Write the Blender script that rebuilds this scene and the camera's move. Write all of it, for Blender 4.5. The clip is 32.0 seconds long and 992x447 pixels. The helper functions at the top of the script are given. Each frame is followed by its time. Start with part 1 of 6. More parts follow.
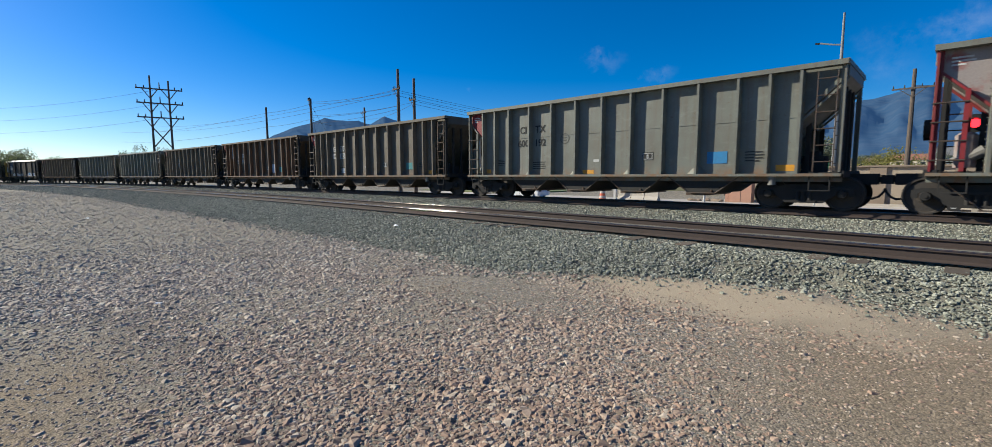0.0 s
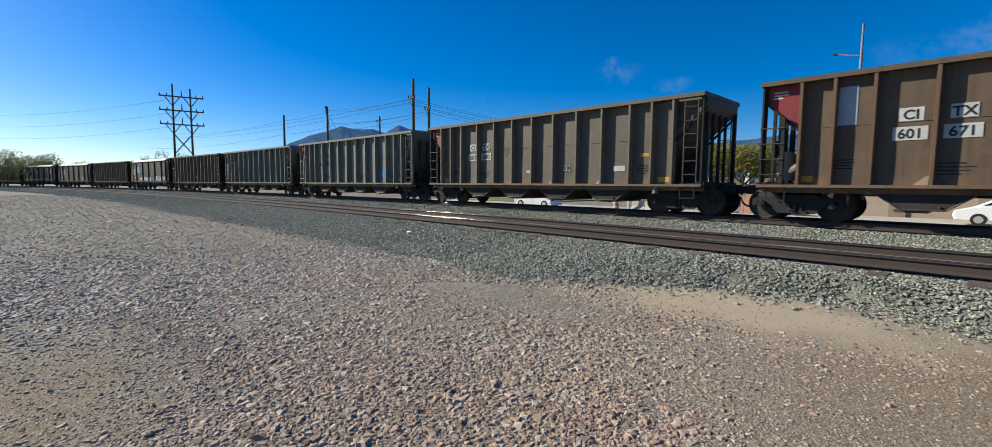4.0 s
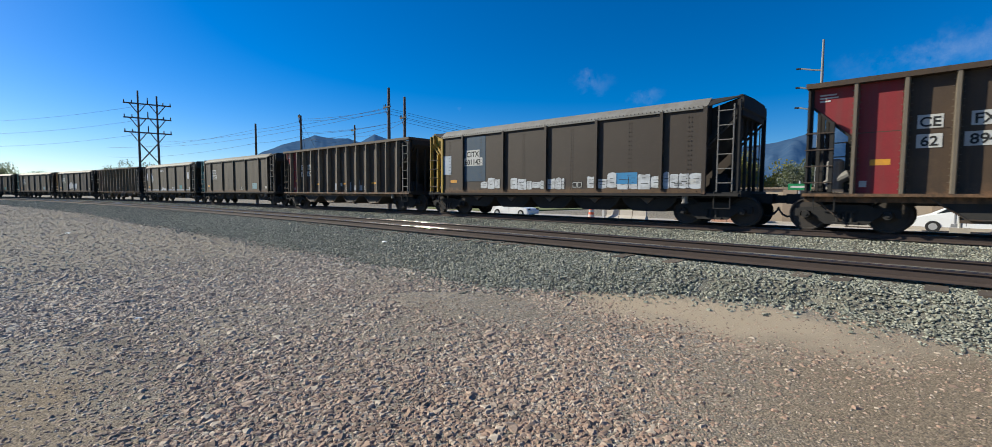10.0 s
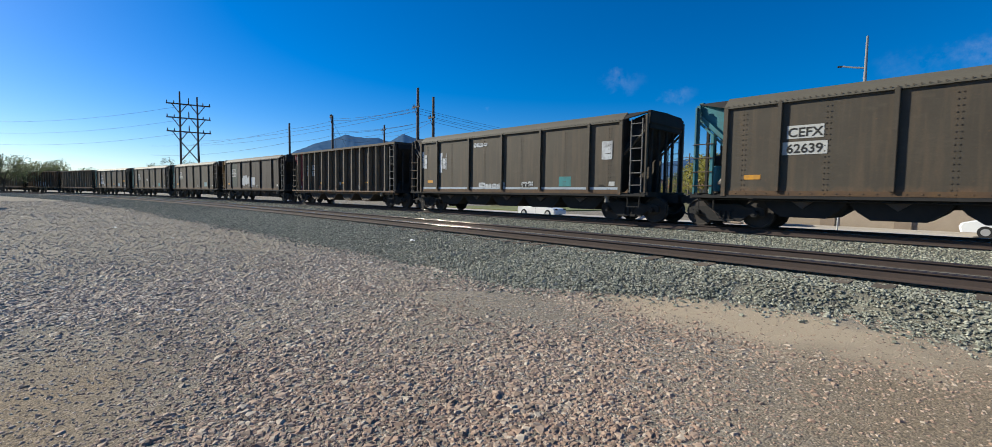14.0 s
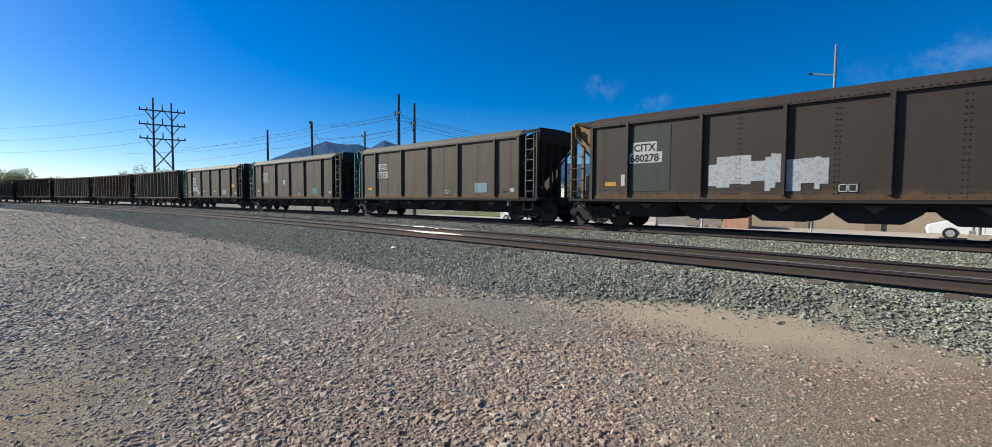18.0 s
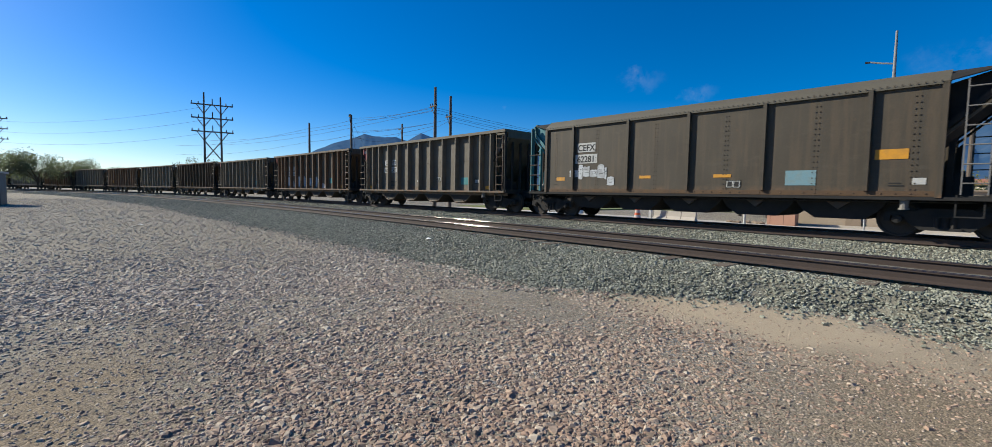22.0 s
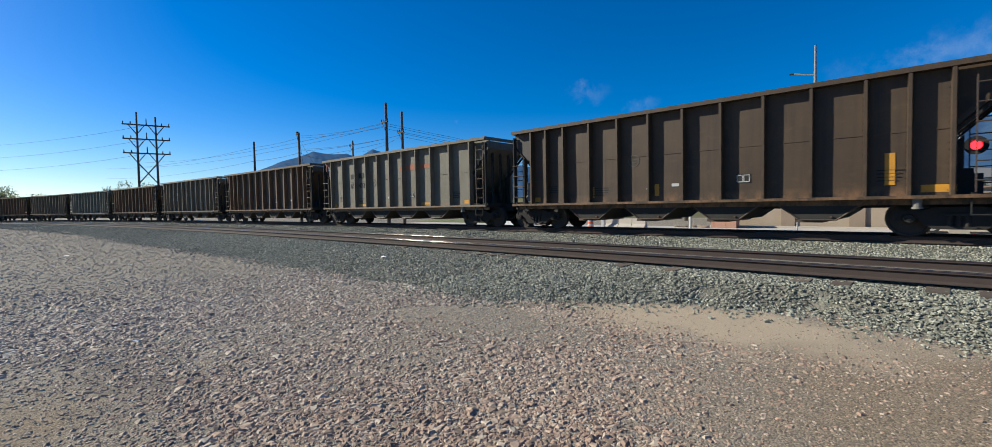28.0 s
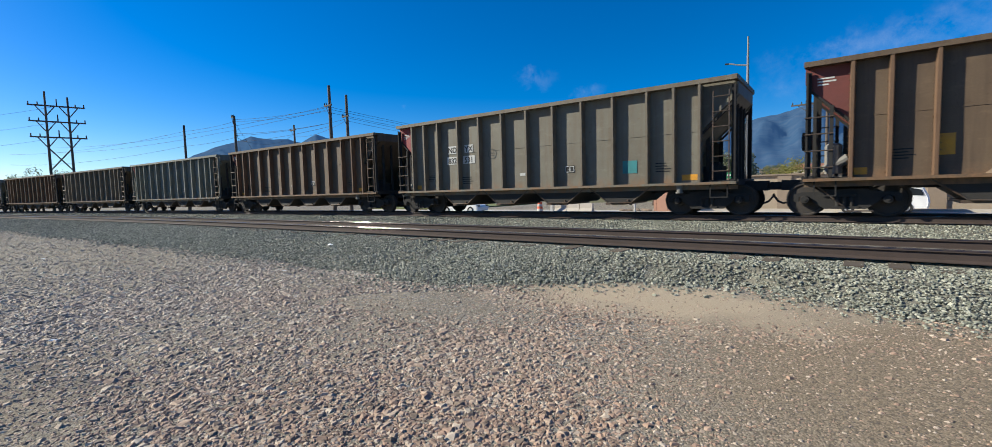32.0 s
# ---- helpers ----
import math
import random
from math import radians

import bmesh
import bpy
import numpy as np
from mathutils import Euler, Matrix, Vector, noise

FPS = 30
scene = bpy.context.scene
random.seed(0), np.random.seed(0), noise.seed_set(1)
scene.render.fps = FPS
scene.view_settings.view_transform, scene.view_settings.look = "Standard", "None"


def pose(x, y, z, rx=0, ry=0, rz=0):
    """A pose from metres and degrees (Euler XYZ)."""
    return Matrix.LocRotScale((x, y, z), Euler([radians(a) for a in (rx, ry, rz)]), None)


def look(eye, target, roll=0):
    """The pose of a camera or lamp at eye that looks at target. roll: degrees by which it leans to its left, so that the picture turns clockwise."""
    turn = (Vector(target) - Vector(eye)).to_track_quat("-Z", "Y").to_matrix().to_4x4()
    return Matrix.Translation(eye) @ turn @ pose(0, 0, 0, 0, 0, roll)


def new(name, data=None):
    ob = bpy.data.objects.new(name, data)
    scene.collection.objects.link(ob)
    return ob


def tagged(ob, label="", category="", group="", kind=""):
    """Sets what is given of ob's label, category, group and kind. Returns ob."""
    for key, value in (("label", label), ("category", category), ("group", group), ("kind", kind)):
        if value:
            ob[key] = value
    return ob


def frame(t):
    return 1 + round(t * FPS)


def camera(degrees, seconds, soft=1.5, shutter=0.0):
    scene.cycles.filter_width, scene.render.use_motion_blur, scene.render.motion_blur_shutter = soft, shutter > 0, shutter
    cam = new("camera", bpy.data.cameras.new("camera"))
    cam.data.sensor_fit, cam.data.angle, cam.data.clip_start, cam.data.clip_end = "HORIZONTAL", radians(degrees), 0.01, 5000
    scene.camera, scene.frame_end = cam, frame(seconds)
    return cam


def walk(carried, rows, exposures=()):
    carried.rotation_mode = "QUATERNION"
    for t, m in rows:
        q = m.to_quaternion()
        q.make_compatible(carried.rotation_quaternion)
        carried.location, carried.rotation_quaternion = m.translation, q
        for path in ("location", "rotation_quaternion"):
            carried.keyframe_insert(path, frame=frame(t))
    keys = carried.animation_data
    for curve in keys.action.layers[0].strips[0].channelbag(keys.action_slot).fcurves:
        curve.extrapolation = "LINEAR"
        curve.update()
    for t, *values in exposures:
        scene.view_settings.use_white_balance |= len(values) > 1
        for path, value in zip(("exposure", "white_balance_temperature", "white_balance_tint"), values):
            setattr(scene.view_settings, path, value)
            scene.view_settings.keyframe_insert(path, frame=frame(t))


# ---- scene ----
cam = camera(93.7, 32.0, soft=0.8, shutter=0.08)
ROWS = [
    (0.0, 0.016, -0.036, 1.522, 84.13, 0.16, 45.33),
    (0.5, 0.019, -0.037, 1.522, 83.97, 0.31, 45.38),
    (1.0, 0.022, -0.04, 1.523, 83.97, 0.22, 45.46),
    (1.5, 0.028, -0.049, 1.519, 84.04, -0.16, 45.58),
    (2.0, 0.024, -0.049, 1.518, 83.85, -0.4, 45.83),
    (2.5, 0.031, -0.048, 1.513, 83.76, -0.48, 46.19),
    (3.0, 0.03, -0.051, 1.501, 83.94, -0.51, 46.43),
    (3.5, 0.03, -0.057, 1.494, 84.43, -0.57, 46.7),
    (4.0, 0.036, -0.061, 1.491, 85.24, -0.44, 46.92),
    (4.5, 0.04, -0.062, 1.495, 85.81, -0.32, 47.0),
    (6.5, 0.032, -0.05, 1.488, 86.43, -0.66, 44.72),
    (7.0, 0.029, -0.042, 1.489, 86.61, -0.89, 43.8),
    (7.5, 0.031, -0.045, 1.488, 86.78, -0.9, 43.18),
    (8.0, 0.029, -0.038, 1.488, 86.81, -0.8, 43.14),
    (8.5, 0.03, -0.043, 1.488, 86.79, -0.64, 43.28),
    (9.0, 0.031, -0.043, 1.485, 86.64, -0.47, 43.4),
    (9.5, 0.034, -0.035, 1.484, 86.43, -0.37, 43.53),
    (10.0, 0.034, -0.036, 1.488, 86.41, -0.33, 44.06),
    (10.5, 0.039, -0.044, 1.489, 86.42, -0.45, 45.71),
    (11.0, 0.038, -0.046, 1.492, 86.45, -1.03, 46.37),
    (11.5, 0.032, -0.047, 1.491, 86.59, -1.25, 46.47),
    (12.0, 0.028, -0.042, 1.489, 86.55, -1.1, 46.64),
    (12.5, 0.036, -0.046, 1.492, 86.53, -0.83, 46.78),
    (13.0, 0.031, -0.051, 1.492, 86.5, -0.72, 47.01),
    (13.5, 0.022, -0.046, 1.491, 86.46, -0.79, 47.23),
    (14.0, 0.023, -0.05, 1.488, 86.35, -0.86, 47.35),
    (14.5, 0.012, -0.045, 1.482, 86.13, -0.94, 47.31),
    (16.5, 0.034, -0.038, 1.491, 86.47, -0.22, 45.49),
    (17.0, 0.027, -0.029, 1.488, 86.64, -0.31, 45.07),
    (17.5, 0.028, -0.025, 1.493, 86.87, -0.36, 44.98),
    (18.0, 0.016, -0.025, 1.489, 87.1, -0.41, 45.16),
    (18.5, 0.005, -0.025, 1.489, 87.34, -0.56, 45.67),
    (19.0, -0.002, -0.021, 1.489, 87.33, -0.74, 46.99),
    (19.5, 0.005, -0.025, 1.491, 87.24, -1.18, 48.29),
    (20.0, 0.006, -0.028, 1.485, 86.92, -1.76, 49.28),
    (20.5, 0.002, -0.032, 1.486, 86.76, -1.82, 49.85),
    (21.0, 0.006, -0.03, 1.485, 86.56, -1.83, 50.22),
    (21.5, 0.012, -0.024, 1.488, 86.39, -1.46, 50.13),
    (22.0, 0.02, -0.022, 1.48, 86.2, -0.98, 49.43),
    (22.5, 0.013, -0.018, 1.482, 86.07, -0.52, 48.57),
    (23.0, 0.019, -0.021, 1.48, 86.01, -0.34, 48.16),
    (23.5, 0.028, -0.028, 1.483, 85.94, -0.08, 48.26),
    (24.0, 0.031, -0.035, 1.485, 85.97, 0.44, 48.59),
    (24.5, 0.038, -0.023, 1.486, 86.06, 1.01, 48.56),
    (25.0, 0.049, -0.021, 1.492, 86.36, 1.12, 48.21),
    (25.5, 0.05, -0.034, 1.496, 86.85, 1.08, 47.42),
    (27.5, 0.043, -0.023, 1.503, 87.76, 1.2, 45.29),
    (28.0, 0.047, -0.016, 1.503, 87.82, 1.1, 43.96),
    (28.5, 0.048, -0.008, 1.497, 87.98, 1.08, 42.73),
    (29.0, 0.057, -0.008, 1.494, 87.72, 1.17, 41.53),
    (29.5, 0.052, -0.003, 1.49, 87.37, 1.24, 40.3),
    (30.0, 0.051, -0.008, 1.487, 86.98, 1.35, 39.38),
    (30.5, 0.049, -0.003, 1.484, 86.49, 1.36, 38.23),
    (31.0, 0.032, -0.001, 1.475, 86.28, 1.39, 37.5),
    (31.5, 0.034, 0.0, 1.474, 86.09, 1.6, 37.51),
    (32.0, 0.019, -0.006, 1.469, 85.98, 1.58, 37.81),
]
walk(cam, [(t, pose(*p)) for t, *p in ROWS], [(0.0, 0.60), (27.0, 0.57), (29.0, 0.65), (32.0, 0.74)])

# ---- sky, sun ----
SUN_AZ, SUN_EL = 117.7, 29.5      # degrees from +y towards -x, and above the horizon
world = bpy.data.worlds.new("sky")
scene.world = world
world.use_nodes = True
wn, wl = world.node_tree.nodes, world.node_tree.links
wn.clear()
sky = wn.new("ShaderNodeTexSky")
sky.sky_type, sky.sun_disc = 'NISHITA', False
sky.sun_elevation, sky.sun_rotation = radians(SUN_EL), radians(-SUN_AZ)
sky.altitude, sky.air_density, sky.dust_density, sky.ozone_density = 1700, 1.0, 1.35, 5.0
background = wn.new("ShaderNodeBackground")
background.inputs["Strength"].default_value = 0.083
world_out = wn.new("ShaderNodeOutputWorld")
# a few thin wisps of cloud: azimuth, elevation, spread, strength
WISPS = [(32.6, 13.1, 0.055, 0.13), (26.2, 11.2, 0.040, 0.11), (49.0, 10.5, 0.014, 0.09), (1.7, 12.3, 0.07, 0.14), (6.3, 12.3, 0.06, 0.06), (6.1, 9.9, 0.08, 0.07), (-3.0, 12.8, 0.10, 0.12), (-9.0, 13.0, 0.12, 0.10)]
wtc = wn.new("ShaderNodeTexCoord")
wnoise = wn.new("ShaderNodeTexNoise")
wnoise.inputs["Scale"].default_value, wnoise.inputs["Detail"].default_value, wnoise.inputs["Roughness"].default_value = 24.0, 7, 0.66
wl.new(wtc.outputs["Generated"], wnoise.inputs["Vector"])
wbend = wn.new("ShaderNodeMix")
wbend.data_type, wbend.blend_type = 'RGBA', 'LINEAR_LIGHT'
wbend.inputs[0].default_value = 0.035
wl.new(wtc.outputs["Generated"], wbend.inputs[6])
wl.new(wnoise.outputs["Color"], wbend.inputs[7])
wflat = wn.new("ShaderNodeMapping")
wflat.inputs["Scale"].default_value = (1.0, 1.0, 2.1)
wl.new(wbend.outputs[2], wflat.inputs["Vector"])
wsum = None
for w_az, w_el, w_r, w_top in WISPS:
    q_az, q_el = radians(w_az), radians(w_el)
    wd = wn.new("ShaderNodeVectorMath")
    wd.operation = 'DISTANCE'
    wl.new(wflat.outputs["Vector"], wd.inputs[0])
    wd.inputs[1].default_value = (-math.sin(q_az) * math.cos(q_el), math.cos(q_az) * math.cos(q_el), 2.1 * math.sin(q_el))
    wr = wn.new("ShaderNodeMapRange")
    wr.interpolation_type = 'SMOOTHSTEP'
    wr.inputs[1].default_value, wr.inputs[2].default_value, wr.inputs[3].default_value, wr.inputs[4].default_value = 0.0, w_r, w_top, 0.0
    wl.new(wd.outputs["Value"], wr.inputs[0])
    if wsum is None:
        wsum = wr.outputs[0]
    else:
        wa = wn.new("ShaderNodeMath")
        wl.new(wsum, wa.inputs[0])
        wl.new(wr.outputs[0], wa.inputs[1])
        wsum = wa.outputs[0]
wtear = wn.new("ShaderNodeMapRange")
wtear.inputs[1].default_value, wtear.inputs[2].default_value, wtear.inputs[4].default_value = 0.38, 0.72, 1.15
wl.new(wnoise.outputs["Fac"], wtear.inputs[0])
wmul = wn.new("ShaderNodeMath")
wmul.operation = 'MULTIPLY'
wl.new(wsum, wmul.inputs[0])
wl.new(wtear.outputs[0], wmul.inputs[1])
wmix = wn.new("ShaderNodeMix")
wmix.data_type = 'RGBA'
wl.new(wmul.outputs[0], wmix.inputs[0])
whue = wn.new("ShaderNodeHueSaturation")
whue.inputs["Hue"].default_value, whue.inputs["Saturation"].default_value = 0.506, 1.42
wl.new(sky.outputs["Color"], whue.inputs["Color"])
wl.new(whue.outputs["Color"], wmix.inputs[6])
wmix.inputs[7].default_value = (6.5, 6.8, 7.2, 1)
wl.new(wmix.outputs[2], background.inputs["Color"])
wl.new(background.outputs["Background"], world_out.inputs["Surface"])
sun = new("sun", bpy.data.lights.new("sun", 'SUN'))
sun.data.energy, sun.data.angle, sun.data.color = 4.8, radians(0.53), (1.0, 0.96, 0.81)
_a, _e = radians(SUN_AZ), radians(SUN_EL)
SUN_DIR = Vector((-math.sin(_a) * math.cos(_e), math.cos(_a) * math.cos(_e), math.sin(_e)))
sun.matrix_world = look(SUN_DIR * 50, (0, 0, 0))


# ---- materials ----
def material(name, colour, rough=0.8, metal=0.0, second=None, scale=3.0, amount=0.5, grain=40.0, bump=0.15, dist=0.01,
             streak=None, streak_amount=0.4, object_space=True, contrast=(0.35, 0.7), rand=0.0, detail=6.0, flecks=None, gloss=0.4):
    """Two-scale weathered surface: broad stains towards `second`, fine grain, vertical streaks, bump."""
    m = bpy.data.materials.new(name)
    m.use_nodes = True
    n, l = m.node_tree.nodes, m.node_tree.links
    b = n["Principled BSDF"]
    b.inputs["Roughness"].default_value, b.inputs["Metallic"].default_value, b.inputs["Specular IOR Level"].default_value = rough, metal, gloss
    tc = n.new("ShaderNodeTexCoord")
    geo = n.new("ShaderNodeNewGeometry")
    vec = tc.outputs["Object"] if object_space else geo.outputs["Position"]

    def noise_node(s, det=detail, stretch=None, ro=0.6):
        t = n.new("ShaderNodeTexNoise")
        t.inputs["Scale"].default_value, t.inputs["Detail"].default_value, t.inputs["Roughness"].default_value = s, det, ro
        v = vec
        if stretch:
            mp = n.new("ShaderNodeMapping")
            mp.inputs["Scale"].default_value = stretch
            l.new(v, mp.inputs["Vector"])
            v = mp.outputs["Vector"]
        l.new(v, t.inputs["Vector"])
        return t.outputs["Fac"]

    def mix(fac, a, c, kind='MIX'):
        x = n.new("ShaderNodeMix")
        x.data_type, x.blend_type = 'RGBA', kind
        for value, at in ((fac, 0), (a, 6), (c, 7)):
            if isinstance(value, (int, float)):
                x.inputs[at].default_value = value
            elif isinstance(value, tuple):
                x.inputs[at].default_value = (*value[:3], 1)
            else:
                l.new(value, x.inputs[at])
        return x.outputs[2]

    def ramp(fac, lo, hi, top=1.0):
        r = n.new("ShaderNodeMapRange")
        r.inputs[1].default_value, r.inputs[2].default_value, r.inputs[4].default_value = lo, hi, top
        l.new(fac, r.inputs[0])
        return r.outputs[0]

    second = second or tuple(c * 0.6 for c in colour)
    col = mix(ramp(noise_node(scale), contrast[0], contrast[1], amount), colour, second)
    if streak:
        col = mix(ramp(noise_node(1.0, 5, (5.0, 5.0, 0.35)), 0.47, 0.66, streak_amount * 1.25), col, streak)
    if flecks:
        col = mix(ramp(noise_node(7.0, 8, None, 0.75), 0.60, 0.68, 0.75), col, flecks)
        col = mix(ramp(noise_node(2.2, 6, (1.0, 1.0, 2.2)), 0.56, 0.75, 0.45), col, tuple(min(1, c * 1.5) for c in colour))
    if flecks:
        sx = n.new("ShaderNodeSeparateXYZ")
        l.new(vec, sx.inputs[0])
        low = ramp(sx.outputs[2], 1.32, 1.0)
        wear = n.new("ShaderNodeMath")
        wear.operation = 'MULTIPLY'
        l.new(low, wear.inputs[0])
        l.new(ramp(noise_node(3.5, 8, (1.0, 1.0, 0.6), 0.7), 0.42, 0.62), wear.inputs[1])
        col = mix(wear.outputs[0], col, (0.20, 0.105, 0.05))
    fine = noise_node(grain, 4)
    col = mix(ramp(fine, 0.3, 0.75, 0.35), col, tuple(c * 0.55 for c in colour))
    if rand:
        info = n.new("ShaderNodeObjectInfo")
        hsv = n.new("ShaderNodeHueSaturation")
        l.new(ramp(info.outputs["Random"], 0, 1, rand), hsv.inputs["Value"])
        hsv.inputs["Value"].default_value = 1
        add = n.new("ShaderNodeMath")
        add.inputs[1].default_value = 1 - rand / 2
        l.new(ramp(info.outputs["Random"], 0, 1, rand), add.inputs[0])
        l.new(add.outputs[0], hsv.inputs["Value"])
        l.new(col, hsv.inputs["Color"])
        col = hsv.outputs["Color"]
    l.new(col, b.inputs["Base Color"])
    bp = n.new("ShaderNodeBump")
    bp.inputs["Strength"].default_value, bp.inputs["Distance"].default_value = bump, dist
    l.new(fine, bp.inputs["Height"])
    l.new(bp.outputs["Normal"], b.inputs["Normal"])
    return m


def stones_material(name, dark, light, warm, grey=False):
    """Loose stones: each stone takes its own tone."""
    m = bpy.data.materials.new(name)
    m.use_nodes = True
    n, l = m.node_tree.nodes, m.node_tree.links
    b = n["Principled BSDF"]
    b.inputs["Roughness"].default_value, b.inputs["Specular IOR Level"].default_value = 0.85, 0.25
    geo = n.new("ShaderNodeNewGeometry")
    r = n.new("ShaderNodeValToRGB")
    e = r.color_ramp.elements
    e[0].color, e[1].color = (*dark, 1), (*light, 1)
    k = r.color_ramp.elements.new(0.45)
    k.color = (*warm, 1)
    k = r.color_ramp.elements.new(0.8)
    k.color = (*[0.5 * (p + q) * 0.94 for p, q in zip(warm, light)], 1)
    l.new(geo.outputs["Random Per Island"], r.inputs["Fac"])
    t = n.new("ShaderNodeTexNoise")
    t.inputs["Scale"].default_value = 60
    l.new(geo.outputs["Position"], t.inputs["Vector"])
    x = n.new("ShaderNodeMix")
    x.data_type, x.blend_type = 'RGBA', 'MULTIPLY'
    x.inputs[0].default_value = 0.45
    l.new(r.outputs["Color"], x.inputs[6])
    l.new(t.outputs["Fac"], x.inputs[7])
    col = x.outputs[2]
    if grey:
        sx = n.new("ShaderNodeSeparateXYZ")
        l.new(geo.outputs["Position"], sx.inputs[0])
        big = n.new("ShaderNodeTexNoise")
        big.inputs["Scale"].default_value = 0.45
        l.new(geo.outputs["Position"], big.inputs["Vector"])
        ma = n.new("ShaderNodeMath")
        ma.operation = 'MULTIPLY_ADD'
        l.new(big.outputs["Fac"], ma.inputs[0])
        ma.inputs[1].default_value = 6.0
        l.new(sx.outputs[0], ma.inputs[2])
        mr = n.new("ShaderNodeMapRange")
        mr.inputs[1].default_value, mr.inputs[2].default_value = 1.5, -4.5
        l.new(ma.outputs[0], mr.inputs[0])
        y = n.new("ShaderNodeMix")
        y.data_type = 'RGBA'
        l.new(mr.outputs[0], y.inputs[0])
        hs = n.new("ShaderNodeHueSaturation")
        hs.inputs["Saturation"].default_value, hs.inputs["Value"].default_value = 0.66, 1.22
        l.new(col, hs.inputs["Color"])
        l.new(col, y.inputs[6])
        tint = n.new("ShaderNodeMix")
        tint.data_type, tint.blend_type = 'RGBA', 'MULTIPLY'
        tint.inputs[0].default_value, tint.inputs[7].default_value = 1.0, (0.99, 1.0, 0.93, 1)
        l.new(hs.outputs["Color"], tint.inputs[6])
        l.new(tint.outputs[2], y.inputs[7])
        col = y.outputs[2]
    l.new(col, b.inputs["Base Color"])
    return m


def glow(name, colour, strength):
    m = bpy.data.materials.new(name)
    m.use_nodes = True
    b = m.node_tree.nodes["Principled BSDF"]
    b.inputs["Base Color"].default_value = (*colour, 1)
    b.inputs["Emission Color"].default_value = (*colour, 1)
    b.inputs["Emission Strength"].default_value = strength
    return m


ORANGE_FADE = material("faded_orange_paint", (0.36, 0.10, 0.045), 0.75, second=(0.20, 0.10, 0.06), scale=3, amount=0.7)
RUSTBAND = material("rust_orange_band", (0.112, 0.064, 0.030), 0.8, second=(0.075, 0.045, 0.030), scale=3.0, amount=0.9, grain=20)
RUST = (0.16, 0.075, 0.035)
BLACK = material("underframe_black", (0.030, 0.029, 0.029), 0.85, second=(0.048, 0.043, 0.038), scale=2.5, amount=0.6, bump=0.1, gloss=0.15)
STEEL = material("worn_steel", (0.10, 0.085, 0.075), 0.6, 0.6, second=RUST, scale=4, amount=0.5)
WHEEL = material("wheel_steel", (0.05, 0.045, 0.042), 0.8, 0.0, second=(0.075, 0.058, 0.048), scale=5, gloss=0.15)
RAIL = material("rusty_rail", (0.060, 0.041, 0.034), 0.85, 0.0, second=(0.036, 0.026, 0.022), scale=6, object_space=False)
RAILTOP = material("polished_rail_head", (0.30, 0.27, 0.245), 0.09, 1.0, second=(0.21, 0.18, 0.15), scale=3, object_space=False, bump=0.0)
TIE = material("weathered_tie", (0.10, 0.075, 0.055), 0.95, second=(0.17, 0.14, 0.11), scale=2, grain=20, bump=0.4, rand=0.5)
WHITE = material("white_marking", (0.50, 0.50, 0.48), 0.8, second=(0.36, 0.34, 0.31), scale=5, amount=0.6)
INK = material("black_marking", (0.02, 0.02, 0.02), 0.8)
FADEDINK = material("faded_stencil_ink", (0.075, 0.072, 0.066), 0.8, second=(0.11, 0.10, 0.09), scale=8)
RUSTPATCH = material("orange_rust", (0.23, 0.105, 0.035), 0.85, second=(0.16, 0.08, 0.035), scale=5, amount=0.8)
YELLOWTAG = material("orange_reflective_tape", (0.62, 0.28, 0.02), 0.6, second=(0.30, 0.16, 0.05), scale=6, amount=0.6)
BLUETAG = material("blue_stencil_panel", (0.02, 0.20, 0.42), 0.7, second=(0.05, 0.14, 0.24), scale=6, amount=0.5)
SKYTAG = material("faded_cyan_stencil_panel", (0.15, 0.28, 0.33), 0.7, second=(0.20, 0.24, 0.22), scale=6, amount=0.6)
TEALTAG = material("teal_stencil_panel", (0.03, 0.21, 0.22), 0.7, second=(0.05, 0.12, 0.12), scale=6, amount=0.5)
PATCH = material("pale_blue_patch", (0.36, 0.41, 0.47), 0.8, second=(0.25, 0.28, 0.32), scale=5, amount=0.5)
GRAFF = material("silver_graffiti", (0.48, 0.50, 0.52), 0.7, second=(0.24, 0.24, 0.24), scale=4, amount=0.7, contrast=(0.45, 0.6))
GRAFFBLOCK = material("mottled_silver_paint", (0.40, 0.42, 0.44), 0.6, second=(0.22, 0.23, 0.24), scale=14, amount=0.8, contrast=(0.45, 0.65))
DARKPANEL = material("dark_blue_panel", (0.02, 0.05, 0.09), 0.7, second=(0.05, 0.07, 0.08), scale=4)
DARKGREEN = material("dark_green_panel", (0.025, 0.04, 0.035), 0.7, second=(0.06, 0.06, 0.05), scale=4)
LADDER = material("bare_ladder_steel", (0.20, 0.19, 0.18), 0.7, second=(0.12, 0.10, 0.085), scale=4)
TANK = material("dusty_reservoir_paint", (0.20, 0.19, 0.175), 0.7, second=(0.14, 0.12, 0.10), scale=4)

